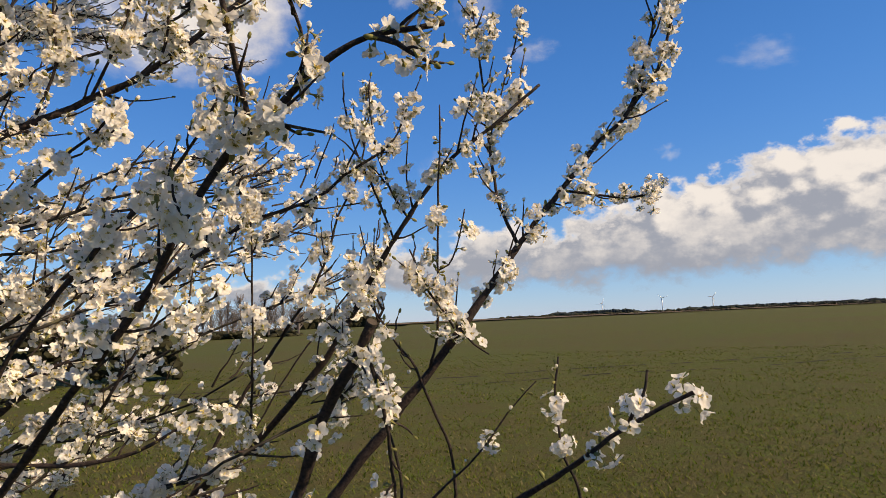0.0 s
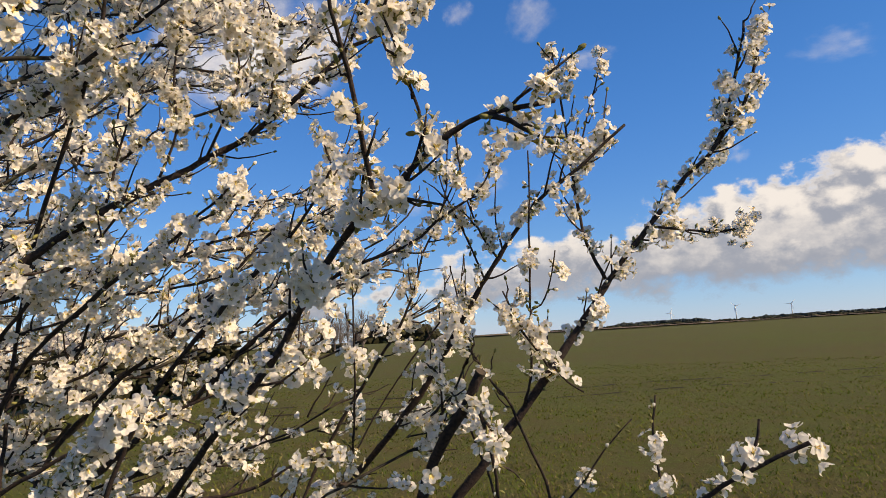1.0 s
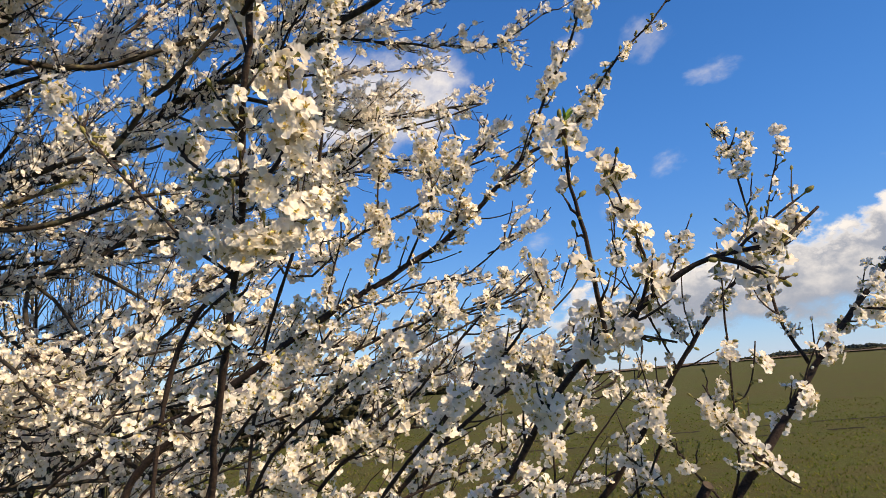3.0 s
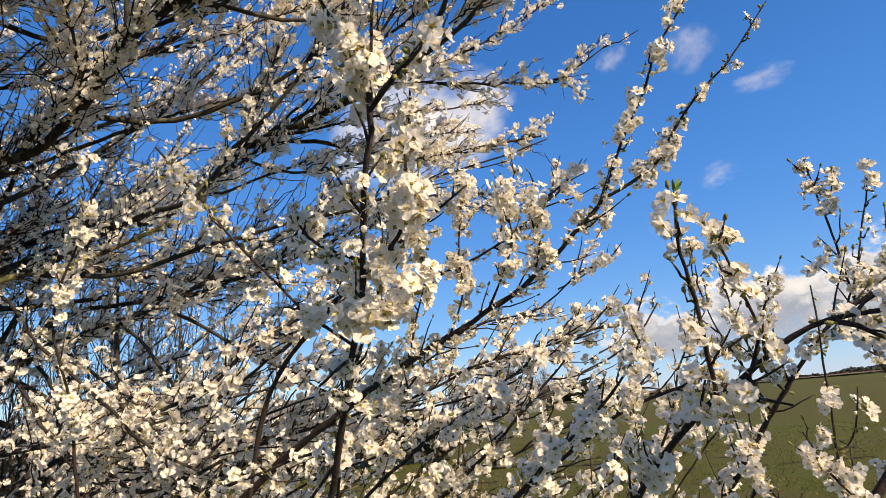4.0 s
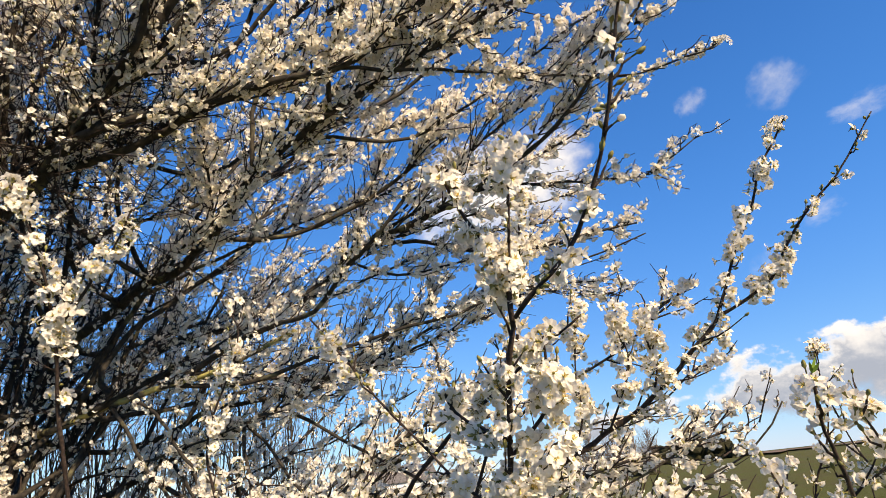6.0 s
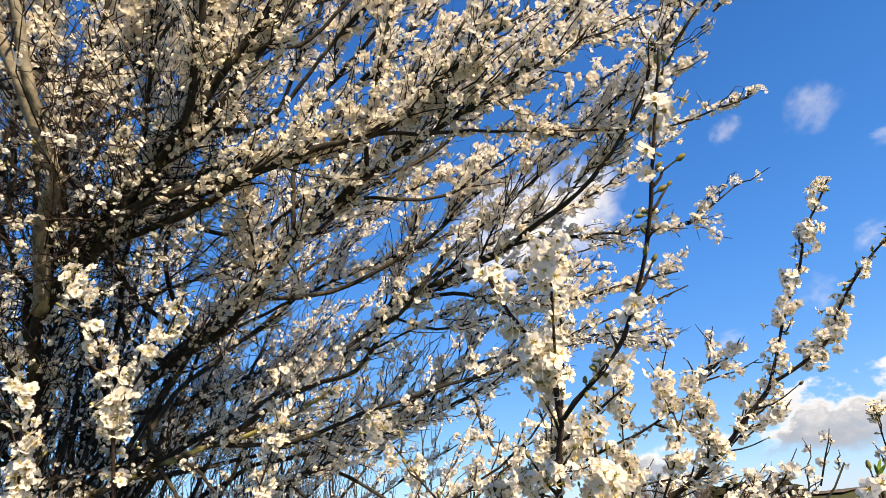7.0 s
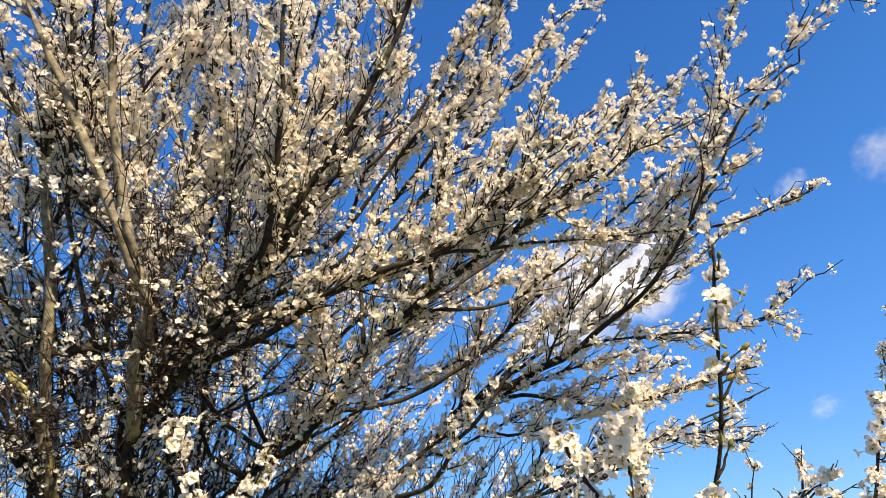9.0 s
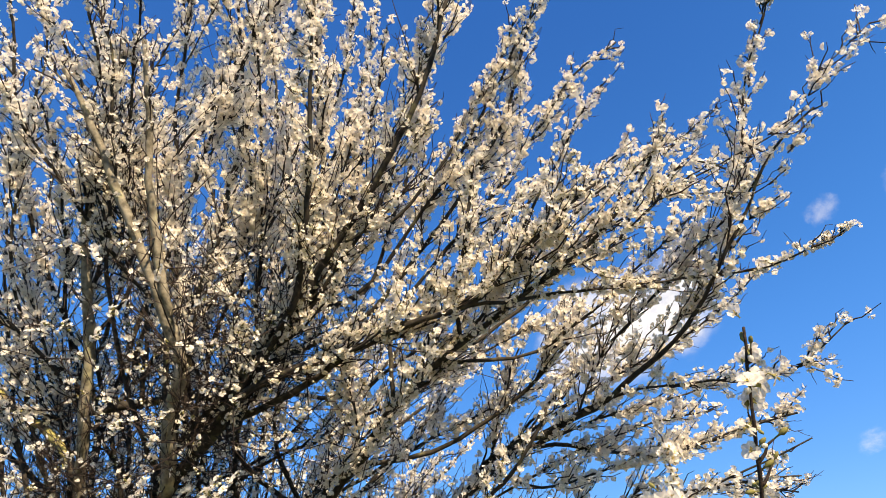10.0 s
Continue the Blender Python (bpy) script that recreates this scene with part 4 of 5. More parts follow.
limb([(-0.119, 1.097, 3.069), (-0.008, 1.109, 3.154), (0.103, 1.141, 3.219), (0.213, 1.172, 3.284)], 0.0043, 0.0017, bush=1)
limb([(-2.027, 0.145, 3.823), (-1.661, 0.224, 4.062), (-1.375, 0.306, 4.230), (-1.099, 0.335, 4.440)], 0.0095, 0.0035)
limb([(-2.066, 0.638, 2.590), (-1.718, 0.819, 2.714), (-1.418, 0.986, 2.809), (-1.145, 1.126, 2.909), (-0.920, 1.251, 2.981)], 0.0095, 0.0035)
limb([(-1.987, 0.919, 2.525), (-1.654, 1.078, 2.657), (-1.341, 1.252, 2.757), (-1.038, 1.435, 2.841), (-0.828, 1.559, 2.901)], 0.0095, 0.0035)
limb([(-2.238, -0.066, 2.990), (-2.142, -0.234, 3.239), (-1.966, -0.321, 3.476), (-1.786, -0.387, 3.697), (-1.619, -0.467, 3.920)], 0.0104, 0.0035)
limb([(-1.343, 0.476, 2.960), (-1.256, 0.491, 3.115), (-1.133, 0.458, 3.324), (-1.006, 0.429, 3.514), (-0.864, 0.368, 3.721)], 0.0110, 0.0035)
limb([(-1.393, 0.667, 3.050), (-1.268, 0.690, 3.232), (-1.111, 0.671, 3.458), (-0.990, 0.634, 3.652), (-0.846, 0.568, 3.865)], 0.0110, 0.0035)
limb([(-1.743, 0.520, 3.252), (-1.608, 0.537, 3.451), (-1.386, 0.560, 3.725), (-1.197, 0.534, 3.934), (-1.032, 0.470, 4.166)], 0.0110, 0.0035)
limb([(-1.157, 0.593, 3.179), (-0.960, 0.656, 3.328), (-0.803, 0.689, 3.493), (-0.661, 0.692, 3.623), (-0.555, 0.677, 3.742)], 0.0090, 0.0035)
limb([(-1.423, 0.720, 1.662), (-1.261, 0.764, 1.695), (-1.118, 0.822, 1.728), (-0.975, 0.880, 1.761), (-0.865, 0.945, 1.798)], 0.0080, 0.0026, bush=1)
limb([(-1.468, 0.865, 1.622), (-1.312, 0.933, 1.645), (-1.141, 1.005, 1.681), (-0.980, 1.068, 1.724), (-0.853, 1.137, 1.771)], 0.0080, 0.0026, bush=1)
limb([(-1.149, 0.723, 1.638), (-1.017, 0.777, 1.668), (-0.883, 0.828, 1.709), (-0.784, 0.892, 1.731)], 0.0070, 0.0026, bush=1)
limb([(-1.214, 1.257, 2.438), (-0.993, 1.371, 2.459), (-0.769, 1.503, 2.481), (-0.555, 1.613, 2.519)], 0.0070, 0.0030)
limb([(-1.242, 1.387, 2.313), (-1.006, 1.492, 2.360), (-0.779, 1.618, 2.373), (-0.587, 1.747, 2.368)], 0.0070, 0.0030)
limb([(-1.241, 1.265, 2.584), (-1.001, 1.381, 2.621), (-0.795, 1.495, 2.647), (-0.610, 1.598, 2.666)], 0.0070, 0.0030)
limb([(-1.508, 1.307, 2.463), (-1.209, 1.418, 2.562), (-0.948, 1.556, 2.611), (-0.738, 1.678, 2.630)], 0.0070, 0.0030)

for n_ in range(96):
    # the far side of the crown, behind the stems
    low = n_ >= 76
    az_, el_, far = radians(rng.uniform(-105, -52) if low else rng.uniform(-102, -24)), radians(rng.uniform(-8, 30) if low else rng.uniform(-6, 42)), rng.uniform(2.4, 4.0)
    b_ = np.array((-0.1 + far * math.cos(el_) * math.sin(az_), -0.45 + far * math.cos(el_) * math.cos(az_), 1.95 + far * math.sin(el_)))
    a_ = np.array((-2.25 + rng.normal(0, 0.02), 0.555, rng.uniform(0.9, 2.1)))
    limb([a_ + (b_ - a_) * 0.2 + [0, 0, 0.03], a_ + (b_ - a_) * 0.6 + rng.normal(0, 0.06, 3) - [0, 0, 0.04], b_], 0.013, 0.003, bush=1, rear=1)

for _ in range(12):
    # low sprays that fill the space under the crown
    a_ = np.array((rng.uniform(-2.1, -1.0), rng.uniform(0.75, 1.6), rng.uniform(1.05, 1.6)))
    d_ = np.array((rng.uniform(0.6, 1.0), rng.uniform(0.0, 0.35), rng.uniform(0.05, 0.4)))
    limb([a_, a_ + d_ * 0.35 + rng.normal(0, 0.03, 3), a_ + d_ * 0.7 + rng.normal(0, 0.04, 3), a_ + d_], 0.008, 0.0026, bush=1)

stock = np.vstack([w for w in WOOD if w[:, 2].max() > 2.3])
stock = stock[(stock[:, 2] > 2.2) & (stock[:, 2] < 3.0) & (stock[:, 0] < -1.8)]
for _ in range(22):
    # the upper crown: slender limbs that rise from the larger ones
    az_, el_, far = radians(rng.uniform(-105, -42)), radians(rng.uniform(36, 68)), rng.uniform(1.8, 2.9)
    b_ = np.array((-0.1 + far * math.cos(el_) * math.sin(az_), -0.45 + far * math.cos(el_) * math.cos(az_), 1.95 + far * math.sin(el_)))
    a_ = stock[rng.integers(len(stock))]
    limb([a_ + (b_ - a_) * 0.15, a_ + (b_ - a_) * 0.4 + rng.normal(0, 0.05, 3), a_ + (b_ - a_) * 0.72 + rng.normal(0, 0.05, 3) + [0, 0, 0.05], b_], 0.011, 0.0035)

# fine bare shoots that tangle round the stems
inner = np.vstack([w for w in WOOD if len(w) > 3])
inner = inner[(np.hypot(inner[:, 0] + 2.1, inner[:, 1] - 0.55) < 0.85) & (inner[:, 2] > 2.2) & (inner[:, 2] < 3.1)]
a_ = inner[rng.integers(len(inner), size=650)]
d_ = unit(rng.normal(size=a_.shape) * [1, 1, 0.8] + [0.15, 0, 0.5])
l_ = rng.uniform(0.12, 0.5, (len(a_), 1))
Q_ = np.stack([a_] + [a_ + d_ * l_ * k + rng.normal(0, 0.05 * k, a_.shape) for k in (0.35, 0.7)] + [a_ + d_ * l_ + rng.normal(0, 0.05, a_.shape) + [0, 0, 0.04]], 1)
twigs.put(*tubes(Q_, np.array((0.0024, 0.0018, 0.0013, 0.0008))))
CROWN_TWIGS.append(blooms(Q_, 0.001, 45, 0.2, 1.0, 0.4, 4))
K_, _ = sprays(Q_, 10, 0.05, 0.2, 0.2, 0.9, 0.2, 0.2, 0.004, 3)
twigs.put(*tubes(K_, np.array((0.0014, 0.0011, 0.0007))))
TANGLE = Q_

place = np.vstack([c[0] for c in CROWN_TWIGS])
way = np.vstack([c[1] for c in CROWN_TWIGS])
# the inner crown, round the stems, bears few flowers
outer = np.hypot(place[:, 0] + 2.17, place[:, 1] - 0.43) + 0.6 * np.clip(place[:, 2] - 2.5, 0, 2)
bears = rng.random(len(place)) < np.clip((outer - 0.3) / 0.45, 0.45, 1)
place, way = place[bears], way[bears]
# old pale wood, coloured as if sunlit, stands free of blossom
near = np.full(len(place), 9.0)
for x in np.vstack(PALE_WOOD)[::2]:
    near = np.minimum(near, np.linalg.norm(place - x, axis=1))
clear = (near > 0.16) | (rng.random(len(place)) < 0.4)
place, way = place[clear], way[clear]
# some flowers of the crown's outermost sprays stand as pieces of their own
single = np.nonzero((place[:, 0] > -0.75) & (place[:, 2] > 2.2))[0][:300]
FAR_MESH = [mesh_of("crown_blossom", *k[:2], FLOWER_SLOTS, k[2], False) for k in PLAIN]
for i in single:
    ob = new("blossom", FAR_MESH[rng.integers(5)])
    ob.parent = tree
    ob.matrix_parent_inverse = TREE_INV
    ob.matrix_basis = Matrix.Translation(place[i].tolist()) @ Matrix(frames_for(way[i:i + 1])[0].tolist()).to_4x4() @ Matrix.Scale(0.76, 4)
place, way = np.delete(place, single, 0), np.delete(way, single, 0)
size = np.where(place[:, 2] < 2.0, 0.76, 0.70)
back = np.linalg.norm(place - [-0.1, -0.3, 1.75], axis=1) > 1.85
for shapes, part_of in ((SMALL, back), (PLAIN, ~back)):
    scatter(shapes, (4, 3, 2, 4, 1.5), place[part_of], way[part_of], size[part_of], crown_bloom)
at_, to_ = blooms(TANGLE, 0.004, 9, 0.3, 1.0, 0.5, 5, 0.006)
scatter([KNOB], (1,), at_, to_, 1.0, crown_bloom)
hang(tagged(part("brushwood", twigs.mesh("brushwood", [TWIG]), tree, "dense dark fine twigs"), kind="stuff"))
hang(tagged(part("blossoms", crown_bloom.mesh("blossoms", FLOWER_SLOTS, False), tree, "masses of small white five-petalled blossoms"), kind="stuff"))
print("crown blossoms", len(place))



# ---- the thicket that goes on behind the tree ----
def thicket(count):
    """Many upright stems with side twigs and scattered flowers, too tangled to tell apart."""
    wood, bloom, stems = Heap(), Heap(), []
    for _ in range(count):
        a, far = radians(rng.uniform(-112, -43)), rng.uniform(3.3, 6.5)
        foot = np.array((-0.1 + far * math.sin(a), -0.4 + far * math.cos(a), -0.03))
        tall = rng.uniform(1.3, 3.3)
        top = foot + [rng.normal(0, 0.35) + 0.25, rng.normal(0, 0.3), tall]
        q = spline([foot, foot + (top - foot) * 0.5 + [rng.normal(0, 0.1), rng.normal(0, 0.1), 0.1], top], 0.4, 0.02)
        wood.put(*tube(q, np.linspace(rng.uniform(0.006, 0.016), 0.002, len(q)), 4))
        stems.append(even(q, 7))
    K, _ = sprays(np.stack(stems), 7, 0.2, 0.7, 0.3, 0.55, 0.5, 0.5, 0.008, 5)
    wood.put(*tubes(K, np.linspace(0.004, 0.0012, 5)))
    S, _ = sprays(K, 6, 0.06, 0.25, 0.2, 0.7, 0.3, 0.3, 0.003, 3)
    wood.put(*tubes(S, np.array((0.0022, 0.0016, 0.001))))
    found = [blooms(K, 0.002, 13, 0.2, 1.0, 0.6)]
    at, to = np.vstack([f[0] for f in found]), np.vstack([f[1] for f in found])
    scatter(SMALL, (1, 1, 1, 1, 1), at, to, 0.8, bloom)
    t = tagged(new("plum_thicket"), "tangled thicket of thin stems with scattered white blossom", "thicket", kind="stuff")
    t.location = (-4.0, 1.0, 0)
    for ob in (part("stems", wood.mesh("stems", [BARK]), t, "tangle of thin brown stems"), part("blossoms", bloom.mesh("blossoms", FLOWER_SLOTS, False), t, "scattered white blossoms")):
        ob.matrix_parent_inverse = Matrix.Translation((4.0, -1.0, 0))
        tagged(ob, kind="stuff")


thicket(460)

# ---- the branches close by: suckers of a second plum stool ----
stool = tagged(new("plum_shrub"), "young plum shrub with long blossoming branches beside the tree", "shrub")
stool.location = (-0.6, 0.9, 0)
STOOL_INV = Matrix.Translation((0.6, -0.9, 0))
FLOWER_MESH = [mesh_of("blossom", *s[:2], FLOWER_SLOTS, s[2], False) for s in RICH]
BUD_MESH = [mesh_of("bud", *s[:2], (PETAL, CALYX), s[2]) for s in BUDS]
COUNT = [0]
LEAF_MESH = mesh_of("young_leaf", [(0, 0, 0), (0.003, 0, 0.008), (-0.003, 0, 0.008), (0, -0.0012, 0.008), (0.0022, 0.001, 0.016), (-0.0022, 0.001, 0.016), (0, 0, 0.016), (0, 0.0015, 0.022)],
                    [(0, 1, 3), (0, 3, 2), (3, 1, 4), (3, 4, 6), (2, 3, 6), (2, 6, 5), (6, 4, 7), (5, 6, 7)], [LEAF])


def branch(points, r0, r1, lead=0, dense=0.5, side=0.08, bare=0.0, tip=0.0, buds=0, stub=0, leaf=0, knots=()):
    """A near branch: wood, side spurs, single blossoms and buds. lead: it goes on down to the shrub's foot."""
    p = [np.array(q) for q in points]
    if lead:
        d = unit(p[0] - p[1])
        foot = np.array((0.35 * p[0][0] - 0.55, 0.5 * p[0][1] + 0.45, -0.03))
        k = 0.45 * np.linalg.norm(p[0] - foot)
        b1, b2 = foot + [0, 0, k], p[0] + d * k * 0.7
        low = [(1 - u) ** 3 * foot + 3 * u * (1 - u) ** 2 * b1 + 3 * u * u * (1 - u) * b2 + u ** 3 * p[0] for u in (0, 0.3, 0.6, 0.85)]
        p = low + p
    q = spline(p, 0.015, 0.0009)
    n0 = 0
    if lead:
        n0 = int(np.argmin(np.linalg.norm(q - p[4], axis=1)))
    u = np.linspace(0, 1, len(q))
    w = np.clip((np.arange(len(q)) - n0) / max(1, len(q) - n0), 0, 1)
    rad = np.where(np.arange(len(q)) < n0, r0 * (1 + 0.3 * (1 - np.arange(len(q)) / max(1, n0))), r0 + (r1 - r0) * w)
    rad = rad * (1 + 0.10 * rng.normal(size=len(q)).clip(-1, 1.5))
    h = Heap()
    h.put(*tube(q, rad, 7))
    shown = q[n0:]
    spur_tubes, P_, N_, BP, BN = [], [], [], [], []
    pl, nm = spots(shown, rad[n0:], 660 * dense, bare, 0.6, 9, 0.005, 0.009)
    P_.append(pl), N_.append(nm)
    for at in knots:
        # a tuft of flowers at one place of the branch
        d = unit(rng.normal(size=(9, 3)) + [0, 0, 0.2])
        P_.append(shown[int(at * (len(shown) - 1))] + d * rng.uniform(0.003, 0.013, (9, 1))), N_.append(d)
    if side:
        for pts, at in shoots(shown, r0, 0.036, side * 0.35, side, 0.12 + bare * 0.5, 0.9, 0.3, 0.2):
            k = spline(pts, 0.02, 0.0012)
            ra = np.linspace(0.0017, 0.0009, len(k))
            h.put(*tube(k, ra, 5))
            pl, nm = spots(k, ra, 260 * max(dense, 0.45), 0.15, 0.25, 8, 0.006)
            P_.append(pl), N_.append(nm)
            BP.append(k[-1:]), BN.append(unit(k[-1:] - k[-2:-1]))
    for a_ in rng.uniform(0.1, 1, int((26 if buds or tip else 9) * len(shown) * 0.015 / 0.3)):
        i = int(a_ * (len(shown) - 1))
        BP.append(shown[i:i + 1]), BN.append(unit(rng.normal(size=(1, 3)) + [0, 0, 0.5]))
    wood = part("branch", h.mesh("branch", [TWIG]), stool)
    wood.matrix_parent_inverse = STOOL_INV
    if stub:
        bm = bmesh.new()
        bmesh.ops.create_cone(bm, cap_ends=True, segments=14, radius1=r1 * 1.02, radius2=r1 * 1.0, depth=0.003)
        bmesh.ops.transform(bm, matrix=look(tuple(q[-1] + unit(q[-1] - q[-2]) * 0.002), tuple(q[-1] - unit(q[-1] - q[-2]))), verts=bm.verts)
        cap = part("cut_face", bm_mesh(bm, "cut_face", [CUT]), wood, "weathered grey sawn end of the branch")
    pl, nm = np.vstack(P_), np.vstack(N_)
    if tip and len(pl):
        # towards the tip the flowers thin out
        near = np.array([np.argmin(np.linalg.norm(shown - x, axis=1)) for x in pl]) / len(shown)
        ok = (near < 1 - tip) | (rng.random(len(pl)) < 0.12)
        pl, nm = pl[ok], nm[ok]
    if len(pl) > 240:
        rest = Heap()
        scatter(RICH, (3, 2.5, 1.7, 2, 0.8), pl[240:], nm[240:], 0.78, rest)
        tagged(part("blossoms", rest.mesh("blossoms", FLOWER_SLOTS, False), wood, "crowded white five-petalled blossoms"), kind="stuff")
        pl, nm = pl[:240], nm[:240]
    rot = frames_for(nm)
    for i in range(len(pl)):
        ob = new("blossom", FLOWER_MESH[rng.choice(5, p=(0.3, 0.25, 0.17, 0.2, 0.08))])
        ob.parent = wood
        s = rng.uniform(0.64, 0.9)
        m = Matrix(rot[i].tolist()).to_4x4()
        ob.matrix_basis = Matrix.Translation(pl[i].tolist()) @ m @ Matrix.Scale(s, 4)
        COUNT[0] += 1
    for bp, bn in zip(BP, BN):
        ob = new("bud", BUD_MESH[0 if rng.random() < 0.3 else 1])
        ob.parent = wood
        ob.matrix_basis = Matrix.Translation(bp[0].tolist()) @ Matrix(frames_for(bn)[0].tolist()).to_4x4() @ Matrix.Scale(rng.uniform(0.6, 1.0), 4)
    for k in range(4 if leaf else 0):
        ob = new("young_leaf", LEAF_MESH)
        ob.parent = wood
        d = unit(q[-1:] - q[-3:-2]) + rng.normal(0, 0.35, (1, 3))
        ob.matrix_basis = Matrix.Translation(q[-1].tolist()) @ Matrix(frames_for(d)[0].tolist()).to_4x4() @ Matrix.Scale(rng.uniform(0.45, 0.8), 4)
    return wood


branch([(-0.393, 0.590, 1.408), (-0.265, 0.522, 1.531), (-0.211, 0.487, 1.598), (-0.148, 0.453, 1.655), (-0.088, 0.431, 1.695), (-0.045, 0.419, 1.714), (0.010, 0.410, 1.718)], 0.0044, 0.0022, lead=1,dense=.3,side=.08)
branch([(-0.045, 0.419, 1.714), (-0.026, 0.416, 1.707), (-0.008, 0.413, 1.694), (0.004, 0.413, 1.689)], 0.0023, 0.0012, dense=.3,side=.02)
branch([(-0.145, 0.453, 1.658), (-0.118, 0.444, 1.657), (-0.084, 0.436, 1.647)], 0.0019, 0.0010, dense=.5,side=.02)
branch([(-0.426, 1.013, 1.229), (-0.323, 0.986, 1.309), (-0.209, 0.954, 1.423), (-0.154, 0.927, 1.497), (-0.064, 0.858, 1.626), (0.015, 0.828, 1.725), (0.081, 0.813, 1.772), (0.152, 0.806, 1.829)], 0.0069, 0.0019, lead=1,dense=.28,side=.13,bare=.35)
branch([(-0.167, 0.878, 1.256), (-0.073, 0.863, 1.370), (0.029, 0.861, 1.490), (0.119, 0.868, 1.611), (0.192, 0.866, 1.693), (0.246, 0.858, 1.758), (0.294, 0.852, 1.802), (0.331, 0.848, 1.902), (0.350, 0.838, 1.986)], 0.0078, 0.0017, lead=1,dense=.32,side=.10,bare=.3)
branch([(0.294, 0.852, 1.802), (0.339, 0.844, 1.863), (0.359, 0.837, 1.922), (0.379, 0.829, 1.984)], 0.0035, 0.0016, dense=.5,side=.03)
branch([(0.192, 0.867, 1.686), (0.265, 0.859, 1.671), (0.304, 0.850, 1.672), (0.331, 0.849, 1.685)], 0.0023, 0.0012, dense=.5,side=.03)
branch([(0.118, 0.893, 1.614), (0.093, 0.902, 1.688), (0.086, 0.908, 1.781), (0.078, 0.909, 1.914), (0.071, 0.916, 2.005)], 0.0030, 0.0012, dense=.35,side=.08)
branch([(0.086, 0.908, 1.781), (0.116, 0.896, 1.878), (0.148, 0.882, 1.988)], 0.0017, 0.0009, dense=.15,side=.02,buds=1)
branch([(-0.168, 0.670, 1.316), (-0.124, 0.631, 1.417), (-0.091, 0.607, 1.463), (-0.071, 0.585, 1.500)], 0.0062, 0.0058, lead=1,dense=.05,side=0,stub=1)
branch([(-0.078, 0.597, 1.480), (-0.068, 0.621, 1.427), (-0.063, 0.654, 1.369), (-0.061, 0.679, 1.310)], 0.0024, 0.0016, dense=.15,side=.05)
branch([(0.063, 0.671, 1.298), (0.117, 0.621, 1.343), (0.155, 0.581, 1.383), (0.188, 0.561, 1.405), (0.231, 0.549, 1.428)], 0.0036, 0.0017, lead=1,dense=0.02,side=0,bare=.5,knots=(.64,.94))
branch([(0.170, 0.571, 1.396), (0.181, 0.568, 1.418), (0.190, 0.564, 1.446)], 0.0019, 0.0012, dense=.05,side=0,knots=(.25,))
branch([(0.177, 0.833, 1.248), (0.155, 0.817, 1.312), (0.147, 0.809, 1.380), (0.152, 0.800, 1.446)], 0.0023, 0.0012, lead=1,dense=.03,side=0,buds=1,knots=(.42,.68))
branch([(-0.022, 0.859, 1.257), (0.036, 0.853, 1.309), (0.086, 0.845, 1.370), (0.126, 0.840, 1.411)], 0.0019, 0.0009, lead=1,dense=.06,side=0)
branch([(-0.023, 0.861, 1.430), (-0.012, 0.837, 1.476), (-0.006, 0.814, 1.554), (-0.001, 0.788, 1.628), (0.008, 0.768, 1.791)], 0.0021, 0.0010, dense=.16,side=0,buds=1)
branch([(-0.006, 0.808, 1.569), (0.012, 0.807, 1.576), (0.023, 0.800, 1.598), (0.036, 0.793, 1.651)], 0.0014, 0.0009, dense=.1,side=0,buds=1)
branch([(-0.323, 0.986, 1.309), (-0.285, 0.886, 1.404), (-0.266, 0.829, 1.519), (-0.255, 0.790, 1.695)], 0.0021, 0.0011, dense=.25,side=.03)
branch([(-0.691, 0.893, 1.372), (-0.535, 0.863, 1.466), (-0.416, 0.833, 1.557), (-0.322, 0.817, 1.615), (-0.257, 0.812, 1.652), (-0.169, 0.808, 1.679), (-0.116, 0.804, 1.716)], 0.0056, 0.0017, lead=1,dense=.24,side=.12)
branch([(-0.683, 0.854, 1.473), (-0.570, 0.827, 1.548), (-0.491, 0.810, 1.606), (-0.422, 0.794, 1.664), (-0.349, 0.786, 1.730)], 0.0039, 0.0016, lead=1,dense=.24,side=.10)
branch([(-0.590, 0.765, 1.342), (-0.477, 0.764, 1.341), (-0.396, 0.771, 1.353), (-0.334, 0.776, 1.381), (-0.272, 0.784, 1.388)], 0.0035, 0.0016, lead=1,dense=.2,side=.04)
branch([(-0.705, 1.086, 1.220), (-0.546, 1.039, 1.455), (-0.464, 1.007, 1.567)], 0.0035, 0.0017, lead=1,dense=.2,side=.08)
branch([(-0.958, 0.791, 1.574), (-0.787, 0.776, 1.672), (-0.610, 0.766, 1.760), (-0.458, 0.782, 1.829), (-0.361, 0.786, 1.887), (-0.252, 0.786, 1.978)], 0.0074, 0.0035, lead=1,dense=.4,side=.12,bare=.2)
branch([(-0.252, 0.786, 1.978), (-0.194, 0.768, 2.078), (-0.149, 0.756, 2.147), (-0.121, 0.742, 2.198), (-0.066, 0.743, 2.270)], 0.0029, 0.0013, dense=1.0,side=.02)
branch([(-0.241, 0.788, 1.986), (-0.158, 0.801, 2.029), (-0.096, 0.793, 2.105), (-0.022, 0.796, 2.170), (0.054, 0.800, 2.258)], 0.0029, 0.0011, dense=.8,side=.02,tip=.45)
branch([(-0.143, 0.445, 1.654), (-0.146, 0.389, 1.729), (-0.150, 0.351, 1.780), (-0.146, 0.327, 1.826)], 0.0023, 0.0012, dense=.38,side=.03,leaf=1)
